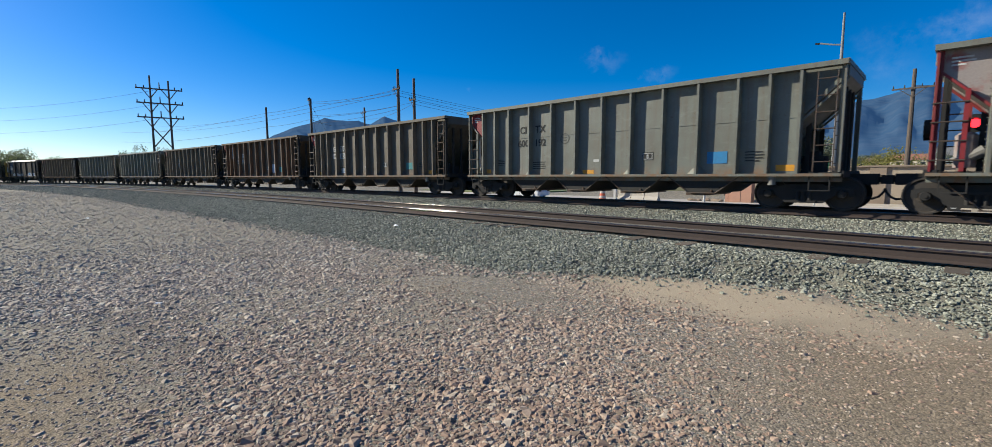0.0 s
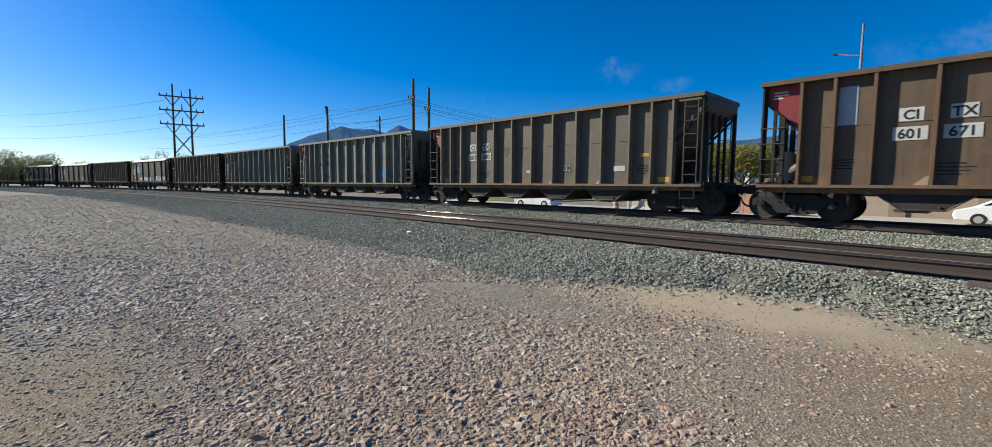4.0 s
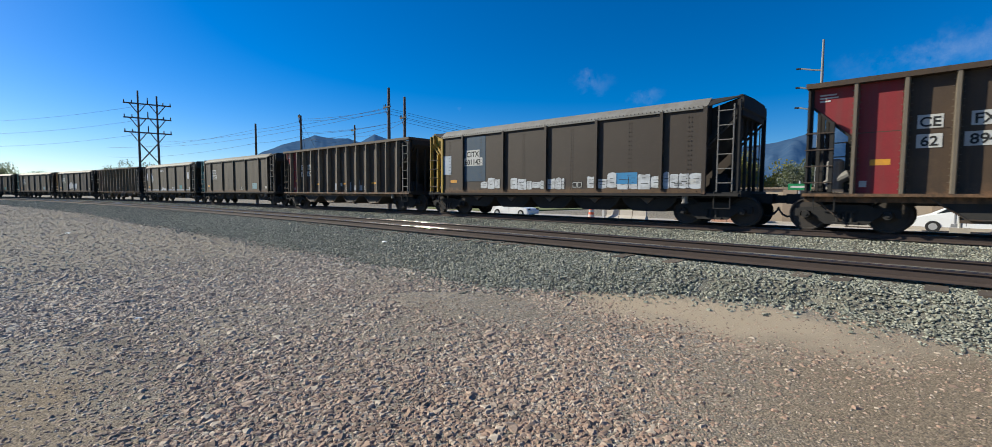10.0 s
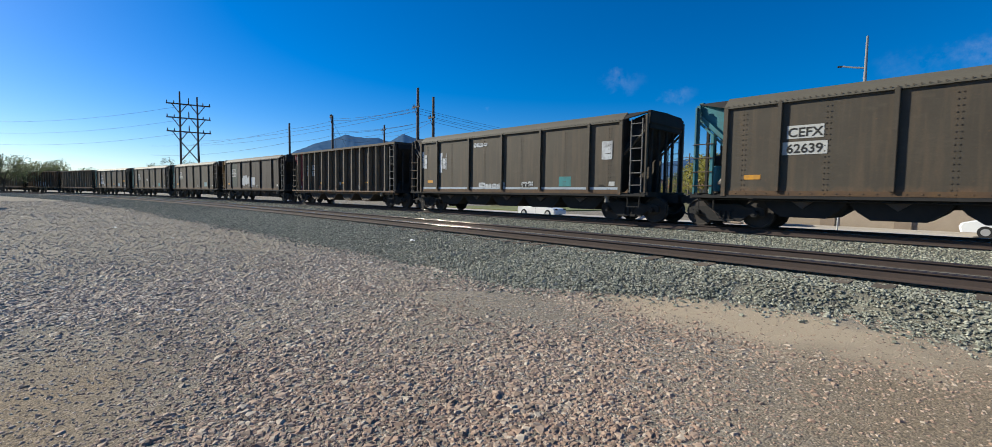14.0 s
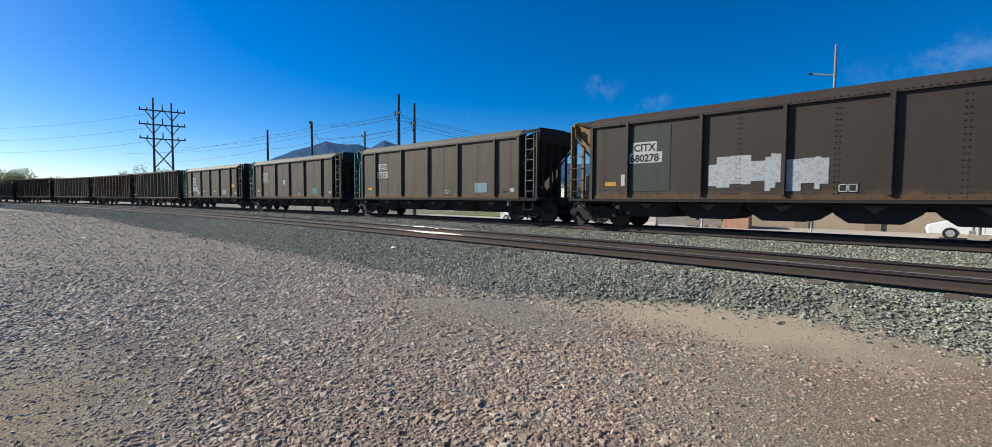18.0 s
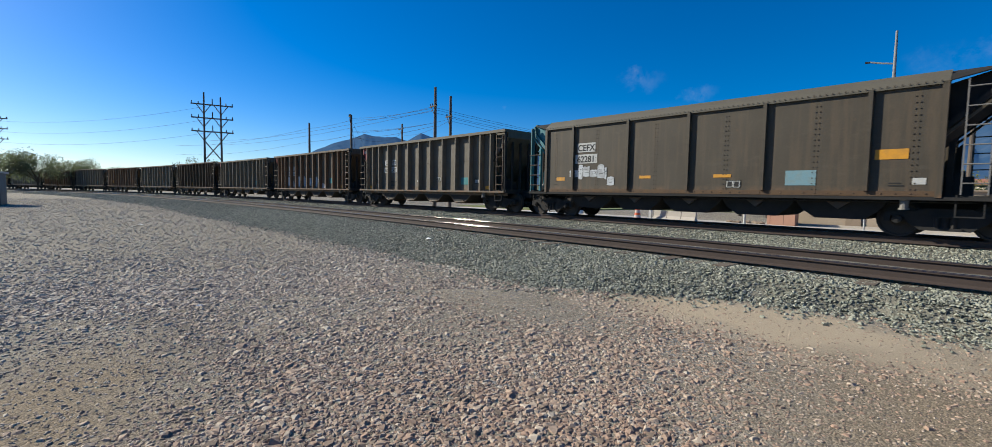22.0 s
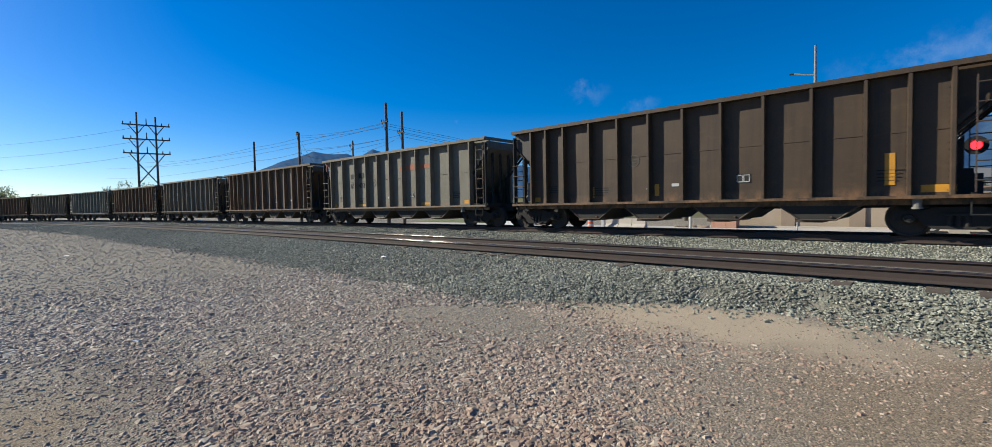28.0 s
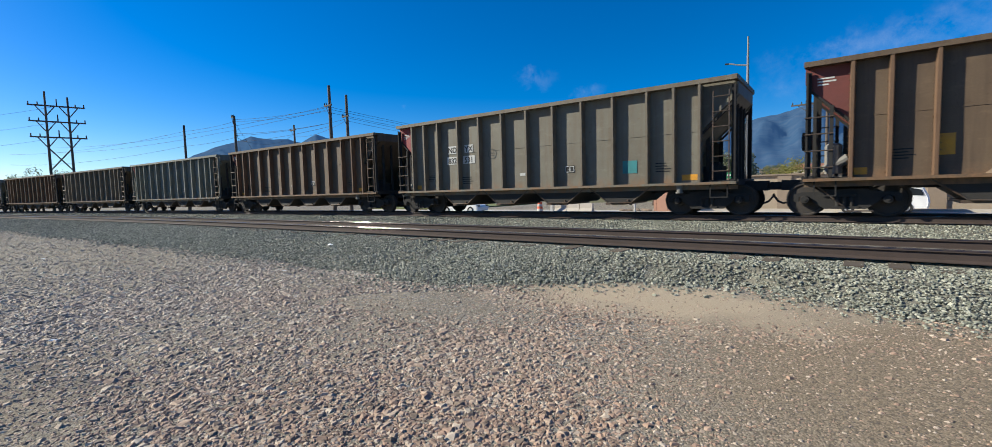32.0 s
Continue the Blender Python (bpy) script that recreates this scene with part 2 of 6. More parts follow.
BODY = {
    "grey": material("grey_car_paint", (0.165, 0.174, 0.148), 0.6, second=(0.120, 0.114, 0.088), scale=0.9, amount=0.75, streak=(0.131, 0.103, 0.076), streak_amount=0.5, grain=25, bump=0.08, flecks=(0.117, 0.069, 0.038)),
    "taupe": material("taupe_car_paint", (0.120, 0.102, 0.075), 0.65, second=(0.084, 0.065, 0.043), scale=0.9, amount=0.75, streak=(0.090, 0.057, 0.033), streak_amount=0.5, grain=25, bump=0.08, flecks=(0.084, 0.048, 0.028)),
    "brown": material("brown_car_paint", (0.122, 0.083, 0.050), 0.65, second=(0.081, 0.052, 0.032), scale=0.9, amount=0.75, streak=(0.066, 0.041, 0.027), streak_amount=0.5, grain=25, bump=0.08, flecks=(0.063, 0.035, 0.021)),
    "dark": material("dark_brown_car_paint", (0.071, 0.043, 0.023), 0.65, second=(0.042, 0.027, 0.017), scale=0.9, amount=0.75, streak=(0.029, 0.021, 0.016), streak_amount=0.5, grain=25, bump=0.08, flecks=(0.052, 0.029, 0.018)),
    "sand": material("dusty_olive_car_paint", (0.063, 0.051, 0.036), 0.7, second=(0.045, 0.035, 0.024), scale=0.8, amount=0.75, streak=(0.105, 0.073, 0.045), streak_amount=0.5, grain=25, bump=0.06, flecks=(0.105, 0.063, 0.035)),
    "ribs": material("dusty_rib_paint", (0.164, 0.140, 0.105), 0.7, second=(0.112, 0.081, 0.052), scale=2.0, amount=0.75, streak=(0.098, 0.059, 0.035), grain=25, bump=0.08),
    "rusty_ribs": material("rusty_rib_paint", (0.150, 0.087, 0.049), 0.75, second=(0.098, 0.052, 0.029), scale=2.0, amount=0.75, streak=(0.084, 0.042, 0.025), grain=25, bump=0.08),
    "olive": material("olive_grey_car_paint", (0.158, 0.146, 0.112), 0.65, second=(0.115, 0.098, 0.070), scale=0.9, amount=0.75, streak=(0.12, 0.085, 0.055), streak_amount=0.5, grain=25, bump=0.08, flecks=(0.11, 0.065, 0.035)),
    "umber": material("umber_car_paint", (0.041, 0.029, 0.021), 0.7, second=(0.028, 0.020, 0.015), scale=0.8, amount=0.75, streak=(0.037, 0.025, 0.018), streak_amount=0.5, grain=25, bump=0.06, flecks=(0.062, 0.037, 0.025)),
}
ENDS = {
    "red": material("red_end_paint", (0.234, 0.016, 0.020), 0.6, second=(0.148, 0.017, 0.017), scale=2, amount=0.6, streak=(0.140, 0.047, 0.039), grain=25, bump=0.06),
    "maroon": material("maroon_end_paint", (0.148, 0.037, 0.030), 0.7, second=(0.086, 0.031, 0.025), scale=2, amount=0.6, grain=25, bump=0.06),
    "teal": material("teal_end_paint", (0.027, 0.172, 0.203), 0.6, second=(0.031, 0.125, 0.140), scale=2, amount=0.6, streak=(0.062, 0.086, 0.078), grain=25, bump=0.06),
    "yellow": material("yellow_end_paint", (0.359, 0.234, 0.023), 0.65, second=(0.250, 0.148, 0.027), scale=2, amount=0.6, streak=(0.218, 0.133, 0.039), grain=25, bump=0.06),
    "ochre": material("ochre_end_paint", (0.234, 0.129, 0.035), 0.7, second=(0.156, 0.086, 0.027), scale=2, amount=0.6, grain=25, bump=0.06),
    "faded": material("faded_pink_grey_paint", (0.265, 0.226, 0.211), 0.7, second=(0.234, 0.055, 0.047), scale=1.6, amount=0.9, grain=25, bump=0.06, contrast=(0.5, 0.62)),
    "black": material("sooty_end_paint", (0.058, 0.048, 0.043), 0.7, second=(0.039, 0.031, 0.028), scale=2, amount=0.6, grain=25, bump=0.06),
}
ROOF_GREY = material("galvanised_cover_plate", (0.203, 0.199, 0.184), 0.65, second=(0.150, 0.135, 0.112), scale=1.2, amount=0.7, streak=(0.120, 0.098, 0.075), grain=25)


# ---- mesh helpers ----
class Geo:
    """Collects vertices and faces of one mesh."""
    def __init__(self):
        self.v, self.f = [], []

    def add(self, verts, faces):
        k = len(self.v)
        self.v += [tuple(p) for p in verts]
        self.f += [tuple(i + k for i in q) for q in faces]
        return self

    def box(self, x0, x1, y0, y1, z0, z1, m=None):
        vs = [Vector((x, y, z)) for x in (x0, x1) for y in (y0, y1) for z in (z0, z1)]
        if m:
            vs = [m @ p for p in vs]
        return self.add(vs, [(0, 1, 3, 2), (4, 6, 7, 5), (0, 4, 5, 1), (2, 3, 7, 6), (0, 2, 6, 4), (1, 5, 7, 3)])

    def rod(self, a, b, r, r2=None, n=8, caps=True):
        a, b = Vector(a), Vector(b)
        r2 = r if r2 is None else r2
        d = (b - a).normalized()
        u = d.orthogonal().normalized()
        w = d.cross(u)
        ring = [(math.cos(2 * math.pi * i / n), math.sin(2 * math.pi * i / n)) for i in range(n)]
        vs = [a + (u * c + w * s) * r for c, s in ring] + [b + (u * c + w * s) * r2 for c, s in ring]
        fs = [(i, (i + 1) % n, n + (i + 1) % n, n + i) for i in range(n)]
        if caps:
            fs += [tuple(range(n - 1, -1, -1)), tuple(range(n, 2 * n))]
        return self.add(vs, fs)

    def prism(self, outline, axis, lo, hi):
        """A flat outline (two coordinates) pushed along axis from lo to hi."""
        n = len(outline)

        def place(p, w):
            q = list(p)
            q.insert(axis, w)
            return q
        vs = [place(p, lo) for p in outline] + [place(p, hi) for p in outline]
        fs = [tuple(range(n - 1, -1, -1)), tuple(range(n, 2 * n))] + [(i, (i + 1) % n, n + (i + 1) % n, n + i) for i in range(n)]
        return self.add(vs, fs)

    def lathe(self, profile, axis_y=True, n=20, at=(0, 0, 0)):
        """Profile of (radius, y) turned about the y axis."""
        k = len(profile)
        vs = [(at[0] + r * math.cos(2 * math.pi * i / n), at[1] + y, at[2] + r * math.sin(2 * math.pi * i / n)) for i in range(n) for r, y in profile]
        fs = [(i * k + j, i * k + j + 1, ((i + 1) % n) * k + j + 1, ((i + 1) % n) * k + j) for i in range(n) for j in range(k - 1)]
        return self.add(vs, fs)

    def tube(self, points, r, n=6):
        pts = [Vector(p) for p in points]
        ways = [(b - a).normalized() for a, b in zip(pts, pts[1:])]
        ways = [ways[0]] + [(a + b).normalized() for a, b in zip(ways, ways[1:])] + [ways[-1]]
        u = ways[0].orthogonal().normalized()
        vs = []
        for p, d in zip(pts, ways):
            u = (u - d * u.dot(d)).normalized()
            w = d.cross(u)
            vs += [p + (u * math.cos(2 * math.pi * i / n) + w * math.sin(2 * math.pi * i / n)) * r for i in range(n)]
        k = len(pts)
        fs = [(j * n + i, j * n + (i + 1) % n, (j + 1) * n + (i + 1) % n, (j + 1) * n + i) for j in range(k - 1) for i in range(n)]
        return self.add(vs, fs + [tuple(range(n - 1, -1, -1)), tuple(range((k - 1) * n, k * n))])

    def mesh(self, name, mat=None, smooth=False):
        me = bpy.data.meshes.new(name)
        me.from_pydata(self.v, [], self.f)
        bm = bmesh.new()
        bm.from_mesh(me)
        bmesh.ops.recalc_face_normals(bm, faces=bm.faces)
        bm.to_mesh(me)
        bm.free()
        if smooth:
            me.polygons.foreach_set("use_smooth", [True] * len(me.polygons))
        if mat:
            me.materials.append(mat)
        me.update()
        return me


def buckled(x0, x1, y, z0, z1, side, depth=0.014):
    """A thin steel sheet, dented inwards here and there, facing side (-1 near, 1 far)."""
    g = Geo().box(x0, x1, *sorted((side * (y - depth - 0.012), side * (y - depth - 0.006))), z0, z1)
    nx, nz = (64, 10) if side < 0 else (4, 2)
    vs = []
    for i in range(nx + 1):
        for k in range(nz + 1):
            x, z = x0 + (x1 - x0) * i / nx, z0 + (z1 - z0) * k / nz
            d = noise.noise((x * 0.9, z * 0.8, 3.3)) + 0.5 * noise.noise((x * 2.3, z * 1.7, 8.1))
            edge = 0.0 if i in (0, nx) or k in (0, nz) else 1.0
            vs.append((x, side * (y - depth * edge * min(1.0, max(0.0, 0.45 + 0.6 * d))), z))
    return g.add(vs, [(i * (nz + 1) + k, (i + 1) * (nz + 1) + k, (i + 1) * (nz + 1) + k + 1, i * (nz + 1) + k + 1) for i in range(nx) for k in range(nz)])


def part(name, geo, mat, parent, label="", m=None, smooth=False):
    ob = new(name, geo if isinstance(geo, bpy.types.Mesh) else geo.mesh(name, mat, smooth))
    ob.parent = parent
    if m is not None:
        ob.matrix_basis = m
    if label:
        ob["label"] = label
    return ob


def thing(name, label, category, group="", m=None):
    ob = new(name)
    ob.empty_display_size = 0.3
    if m is not None:
        ob.matrix_basis = m
    return tagged(ob, label, category, group)


def solid(name, geo, mat, label, category="", kind="", group="", m=None, smooth=False):
    ob = new(name, geo.mesh(name, mat, smooth))
    if m is not None:
        ob.matrix_basis = m
    return tagged(ob, label, category, group, kind)


# ---- the curve of the tracks ----
RAIL_Z = 0.526
STEP = 0.5
_ss = np.arange(-460, 640, STEP)
_kap = np.interp(_ss, [-60, -20, 55, 85.4, 150, 190], [0, 0.00201, 0.00201, 0.00313, 0.00313, 0])
_i0 = int(np.argmin(np.abs(_ss)))
_th = np.cumsum(_kap) * STEP
_th -= _th[_i0]
_x = np.cumsum(-np.cos(_th)) * STEP
_y = np.cumsum(-np.sin(_th)) * STEP
_x, _y = _x - _x[_i0], _y - _y[_i0]
TRAIN_Y, NEAR_Y = 16.60, 9.22


def on_track(s, off=0.0):
    """Place and heading of the point at s along the train's track, off metres to the far side."""
    x, y, th = np.interp(s, _ss, _x), np.interp(s, _ss, _y), np.interp(s, _ss, _th)
    return x - off * math.sin(th), y + TRAIN_Y + off * math.cos(th), th


def sweep(name, section, stations, off, mat, closed=True):
    """A section of (across, z) carried along the track."""
    k = len(section)
    vs, fs = [], []
    for s in stations:
        x, y, th = on_track(s, off)
        for a, z in section:
            vs.append((x - a * math.sin(th), y + a * math.cos(th), z))
    span = k if closed else k - 1
    for i in range(len(stations) - 1):
        for j in range(span):
            p, q = i * k + j, i * k + (j + 1) % k
            fs.append((p, q, q + k, p + k))
    g = Geo()
    g.v, g.f = vs, fs
    return g


# ---- ground ----
def ground_height(x, y):
    """Level lot, rising to the road behind the tracks."""
    s = min(max((y - 18.8) / 4.0, 0), 1) * min(max((x + 75) / 25, 0), 1)
    far = math.hypot(x, y)
    h = -0.65 * s * s * (3 - 2 * s)
    h += 0.02 * noise.noise((x * 0.35, y * 0.35, 3.0)) * max(0.0, 1 - far / 60)
    return h


def lot_material():
    m = bpy.data.materials.new("gravel_lot")
    m.use_nodes = True
    n, l = m.node_tree.nodes, m.node_tree.links
    b = n["Principled BSDF"]
    b.inputs["Roughness"].default_value, b.inputs["Specular IOR Level"].default_value = 0.95, 0.1
    geo = n.new("ShaderNodeNewGeometry")
    pos = geo.outputs["Position"]

    def tex(scale, det=6.0, ro=0.6):
        t = n.new("ShaderNodeTexNoise")
        t.inputs["Scale"].default_value, t.inputs["Detail"].default_value, t.inputs["Roughness"].default_value = scale, det, ro
        l.new(pos, t.inputs["Vector"])
        return t.outputs["Fac"]

    def rng(f, lo, hi, a=0.0, c=1.0):
        r = n.new("ShaderNodeMapRange")
        for i, v in ((1, lo), (2, hi), (3, a), (4, c)):
            r.inputs[i].default_value = v
        l.new(f, r.inputs[0])
        return r.outputs[0]

    def mix(fac, a, c):
        x = n.new("ShaderNodeMix")
        x.data_type = 'RGBA'
        for value, at in ((fac, 0), (a, 6), (c, 7)):
            if isinstance(value, tuple):
                x.inputs[at].default_value = (*value, 1)
            elif isinstance(value, float):
                x.inputs[at].default_value = value
            else:
                l.new(value, x.inputs[at])
        return x.outputs[2]

    v = n.new("ShaderNodeTexVoronoi")
    v.inputs["Scale"].default_value = 26.0
    l.new(pos, v.inputs["Vector"])
    sep = n.new("ShaderNodeSeparateColor")
    l.new(v.outputs["Color"], sep.inputs[0])
    pebble = mix(sep.outputs[0], (0.21, 0.18, 0.14), (0.37, 0.315, 0.245))
    pebble = mix(rng(sep.outputs[1], 0.72, 0.78), pebble, (0.20, 0.20, 0.20))
    soil = mix(rng(tex(0.5), 0.35, 0.65), (0.268, 0.238, 0.186), (0.236, 0.218, 0.176))
    soil = mix(rng(tex(30), 0.3, 0.7, 0.0, 0.5), soil, (0.15, 0.125, 0.10))
    col = mix(rng(tex(0.8, 8, 0.7), 0.40, 0.62), soil, pebble)
    col = mix(rng(tex(9.0, 9, 0.75), 0.52, 0.62, 0.0, 0.6), col, (0.125, 0.112, 0.095))
    col = mix(rng(tex(13.0, 9, 0.75), 0.56, 0.66, 0.0, 0.5), col, (0.40, 0.345, 0.27))
    # pale sandy patches
    col = mix(rng(tex(0.22, 6, 0.65), 0.54, 0.70, 0.0, 0.35), col, (0.29, 0.24, 0.17))
    col = mix(rng(tex(0.06, 5, 0.7), 0.52, 0.66, 0.0, 0.3), col, (0.31, 0.26, 0.18))
    # the bare sandy fan at the foot of the ballast, and dusty ground beside it
    wob = n.new("ShaderNodeMix")
    wob.data_type = 'RGBA'
    wob.blend_type = 'LINEAR_LIGHT'
    wob.inputs[0].default_value = 0.9
    nz = n.new("ShaderNodeTexNoise")
    nz.inputs["Scale"].default_value, nz.inputs["Detail"].default_value = 1.1, 5
    l.new(pos, nz.inputs["Vector"])
    l.new(pos, wob.inputs[6])
    l.new(nz.outputs["Color"], wob.inputs[7])

    def blot(cx, cy, rx, ry, inner, outer, turn=0.0):
        mp = n.new("ShaderNodeMapping")
        mp.vector_type = 'TEXTURE'
        mp.inputs["Location"].default_value, mp.inputs["Scale"].default_value = (cx, cy, 0), (rx, ry, 1e4)
        mp.inputs["Rotation"].default_value = (0, 0, radians(turn))
        l.new(wob.outputs[2], mp.inputs["Vector"])
        ln = n.new("ShaderNodeVectorMath")
        ln.operation = 'LENGTH'
        l.new(mp.outputs["Vector"], ln.inputs[0])
        return rng(ln.outputs["Value"], inner, outer, 1.0, 0.0)
    dark_soil = mix(rng(tex(25), 0.3, 0.7), (0.13, 0.115, 0.095), (0.20, 0.17, 0.14))
    col = mix(blot(-6.2, 0.55, 2.6, 0.38, 0.3, 1.3, 12), col, dark_soil)
    dusty = mix(rng(tex(45), 0.3, 0.7), (0.275, 0.215, 0.148), (0.20, 0.158, 0.112))
    col = mix(blot(0.9, 4.4, 2.7, 2.6, 0.5, 1.1), col, dusty)
    col = mix(blot(-4.2, -0.2, 1.6, 0.9, 0.4, 1.1), col, dusty)
    # small grit over everything
    grit = n.new("ShaderNodeTexVoronoi")
    grit.inputs["Scale"].default_value = 75.0
    l.new(pos, grit.inputs["Vector"])
    gsep = n.new("ShaderNodeSeparateColor")
    l.new(grit.outputs["Color"], gsep.inputs[0])
    shade = n.new("ShaderNodeHueSaturation")
    l.new(rng(gsep.outputs[0], 0.0, 1.0, 0.62, 1.30), shade.inputs["Value"])
    l.new(col, shade.inputs["Color"])
    col = mix(rng(gsep.outputs[1], 0.86, 0.90, 0.0, 0.7), shade.outputs["Color"], (0.10, 0.088, 0.075))
    sand = mix(rng(tex(60), 0.3, 0.7), (0.45, 0.365, 0.258), (0.34, 0.275, 0.195))
    col = mix(blot(-2.1, 5.9, 2.5, 1.15, 0.45, 1.15, 8), col, sand)
    l.new(col, b.inputs["Base Color"])
    bp = n.new("ShaderNodeBump")
    bp.inputs["Strength"].default_value, bp.inputs["Distance"].default_value = 0.55, 0.010
    bp.invert = True
    l.new(grit.outputs["Distance"], bp.inputs["Height"])
    l.new(bp.outputs["Normal"], b.inputs["Normal"])
    return m


LOT = lot_material()
BALLAST = material("grey_ballast", (0.140, 0.133, 0.106), 0.95, second=(0.225, 0.205, 0.158), scale=9, amount=0.8, grain=30, bump=0.9, dist=0.04, object_space=False, contrast=(0.35, 0.6))
CONCRETE = material("pale_concrete_road", (0.46, 0.41, 0.35), 0.9, second=(0.36, 0.32, 0.28), scale=0.8, amount=0.6, grain=30, object_space=False)


def build_ground():
    radii = list(np.arange(0, 30, 0.5)) + list(30 * 1.13 ** np.arange(0, 43))
    turns = 180
    g = Geo()
    g.v.append((0, 0, ground_height(0, 0)))
    for r in radii[1:]:
        for i in range(turns):
            a = 2 * math.pi * i / turns
            x, y = r * math.cos(a), r * math.sin(a)
            g.v.append((x, y, ground_height(x, y)))
    for i in range(turns):
        g.f.append((0, 1 + i, 1 + (i + 1) % turns))
    for k in range(len(radii) - 2):
        for i in range(turns):
            p, q = 1 + k * turns + i, 1 + k * turns + (i + 1) % turns
            g.f.append((p, p + turns, q + turns, q))
    solid("ground", g, LOT, "brown gravel lot of pebbles and pale dirt", "ground", "structure")


build_ground()


def toe(s):
    """How far the near ballast shoulder reaches from the near track's middle."""
    base = np.interp(s, [-30, -1, 1.2, 2.6, 5.2, 200], [3.0, 2.8, 2.2, 2.3, 4.0, 4.1])
    return base + 0.35 * noise.noise((s * 0.45, 0.3, 7.1)) + 0.12 * noise.noise((s * 2.1, 5.0, 1.0))


def build_ballast():
    stations = list(np.arange(-460, -20, 5.0)) + list(np.arange(-20, 40, 0.25)) + list(np.arange(40, 640, 3.0))
    off = NEAR_Y - TRAIN_Y
    g = Geo()
    prof = 15
    for s in stations:
        x, y, th = on_track(s, 0)
        t = toe(s)
        row = [(off - t, -0.03), (off - t + 0.25, 0.035), (off - (t + 1.35) / 2, 0.15), (off - 1.60, 0.255), (off - 1.35, 0.285), (off - 0.80, 0.30), (off - 0.45, 0.40), (off + 0.45, 0.40), (off + 1.35, 0.325),
               (off + 2.1, 0.27), (-3.2, 0.22), (-2.2, 0.27), (-1.4, 0.315), (1.5, 0.315), (3.4, -0.25)]
        for a, z in row:
            z2 = z + 0.02 * noise.noise((x * 2.0 - a, a * 2.0, 0.5))
            g.v.append((x - a * math.sin(th), y + a * math.cos(th), z2))
    for i in range(len(stations) - 1):
        for j in range(prof - 1):
            p = i * prof + j
            g.f.append((p, p + 1, p + prof + 1, p + prof))
    solid("ballast", g, BALLAST, "crushed grey stone ballast under both tracks", "ballast", "structure")


build_ballast()


def build_rails():
    sec = [(-0.075, -0.17), (0.075, -0.17), (0.075, -0.158), (0.014, -0.135), (0.010, -0.045), (0.036, -0.032), (0.036, -0.004), (0.028, 0.0),
           (-0.028, 0.0), (-0.036, -0.004), (-0.036, -0.032), (-0.010, -0.045), (-0.014, -0.135), (-0.075, -0.158)]
    stations = list(np.arange(-460, 640, 2.0))
    for track_off, label in ((NEAR_Y - TRAIN_Y, "rusty rail of the empty near track"), (0.0, "rusty rail under the passing train")):
        for side in (-0.7525, 0.7525):
            g = sweep("rail", [(a, RAIL_Z + z) for a, z in sec], stations, track_off + side, RAIL)
            rail = solid("rail", g, RAIL, label, "rail", "structure", "rails of the tracks")
            top = sweep("rail_head", [(0.038 * math.sin(q), RAIL_Z - 0.012 + 0.016 * math.cos(q)) for q in (-1.5, -1.2, -0.9, -0.6, -0.3, 0, 0.3, 0.6, 0.9, 1.2, 1.5)], stations, track_off + side, RAILTOP, False)
            part("running_surface", top, RAILTOP, rail, "bright worn running surface", smooth=True)


build_rails()

# ---- the coal train ----
SPEED, PITCH, FIRST = 11.115, 16.18, 9.63      # metres a second, coupler to coupler, middle of car 1 at the start
SHEET, OUT = 1.365, 1.585
TRUCK_X, AXLE_X, WHEEL_R = 6.35, 0.89, 0.457
_cache = {}


def shared(key, make):
    if key not in _cache:
        _cache[key] = make()
    return _cache[key]


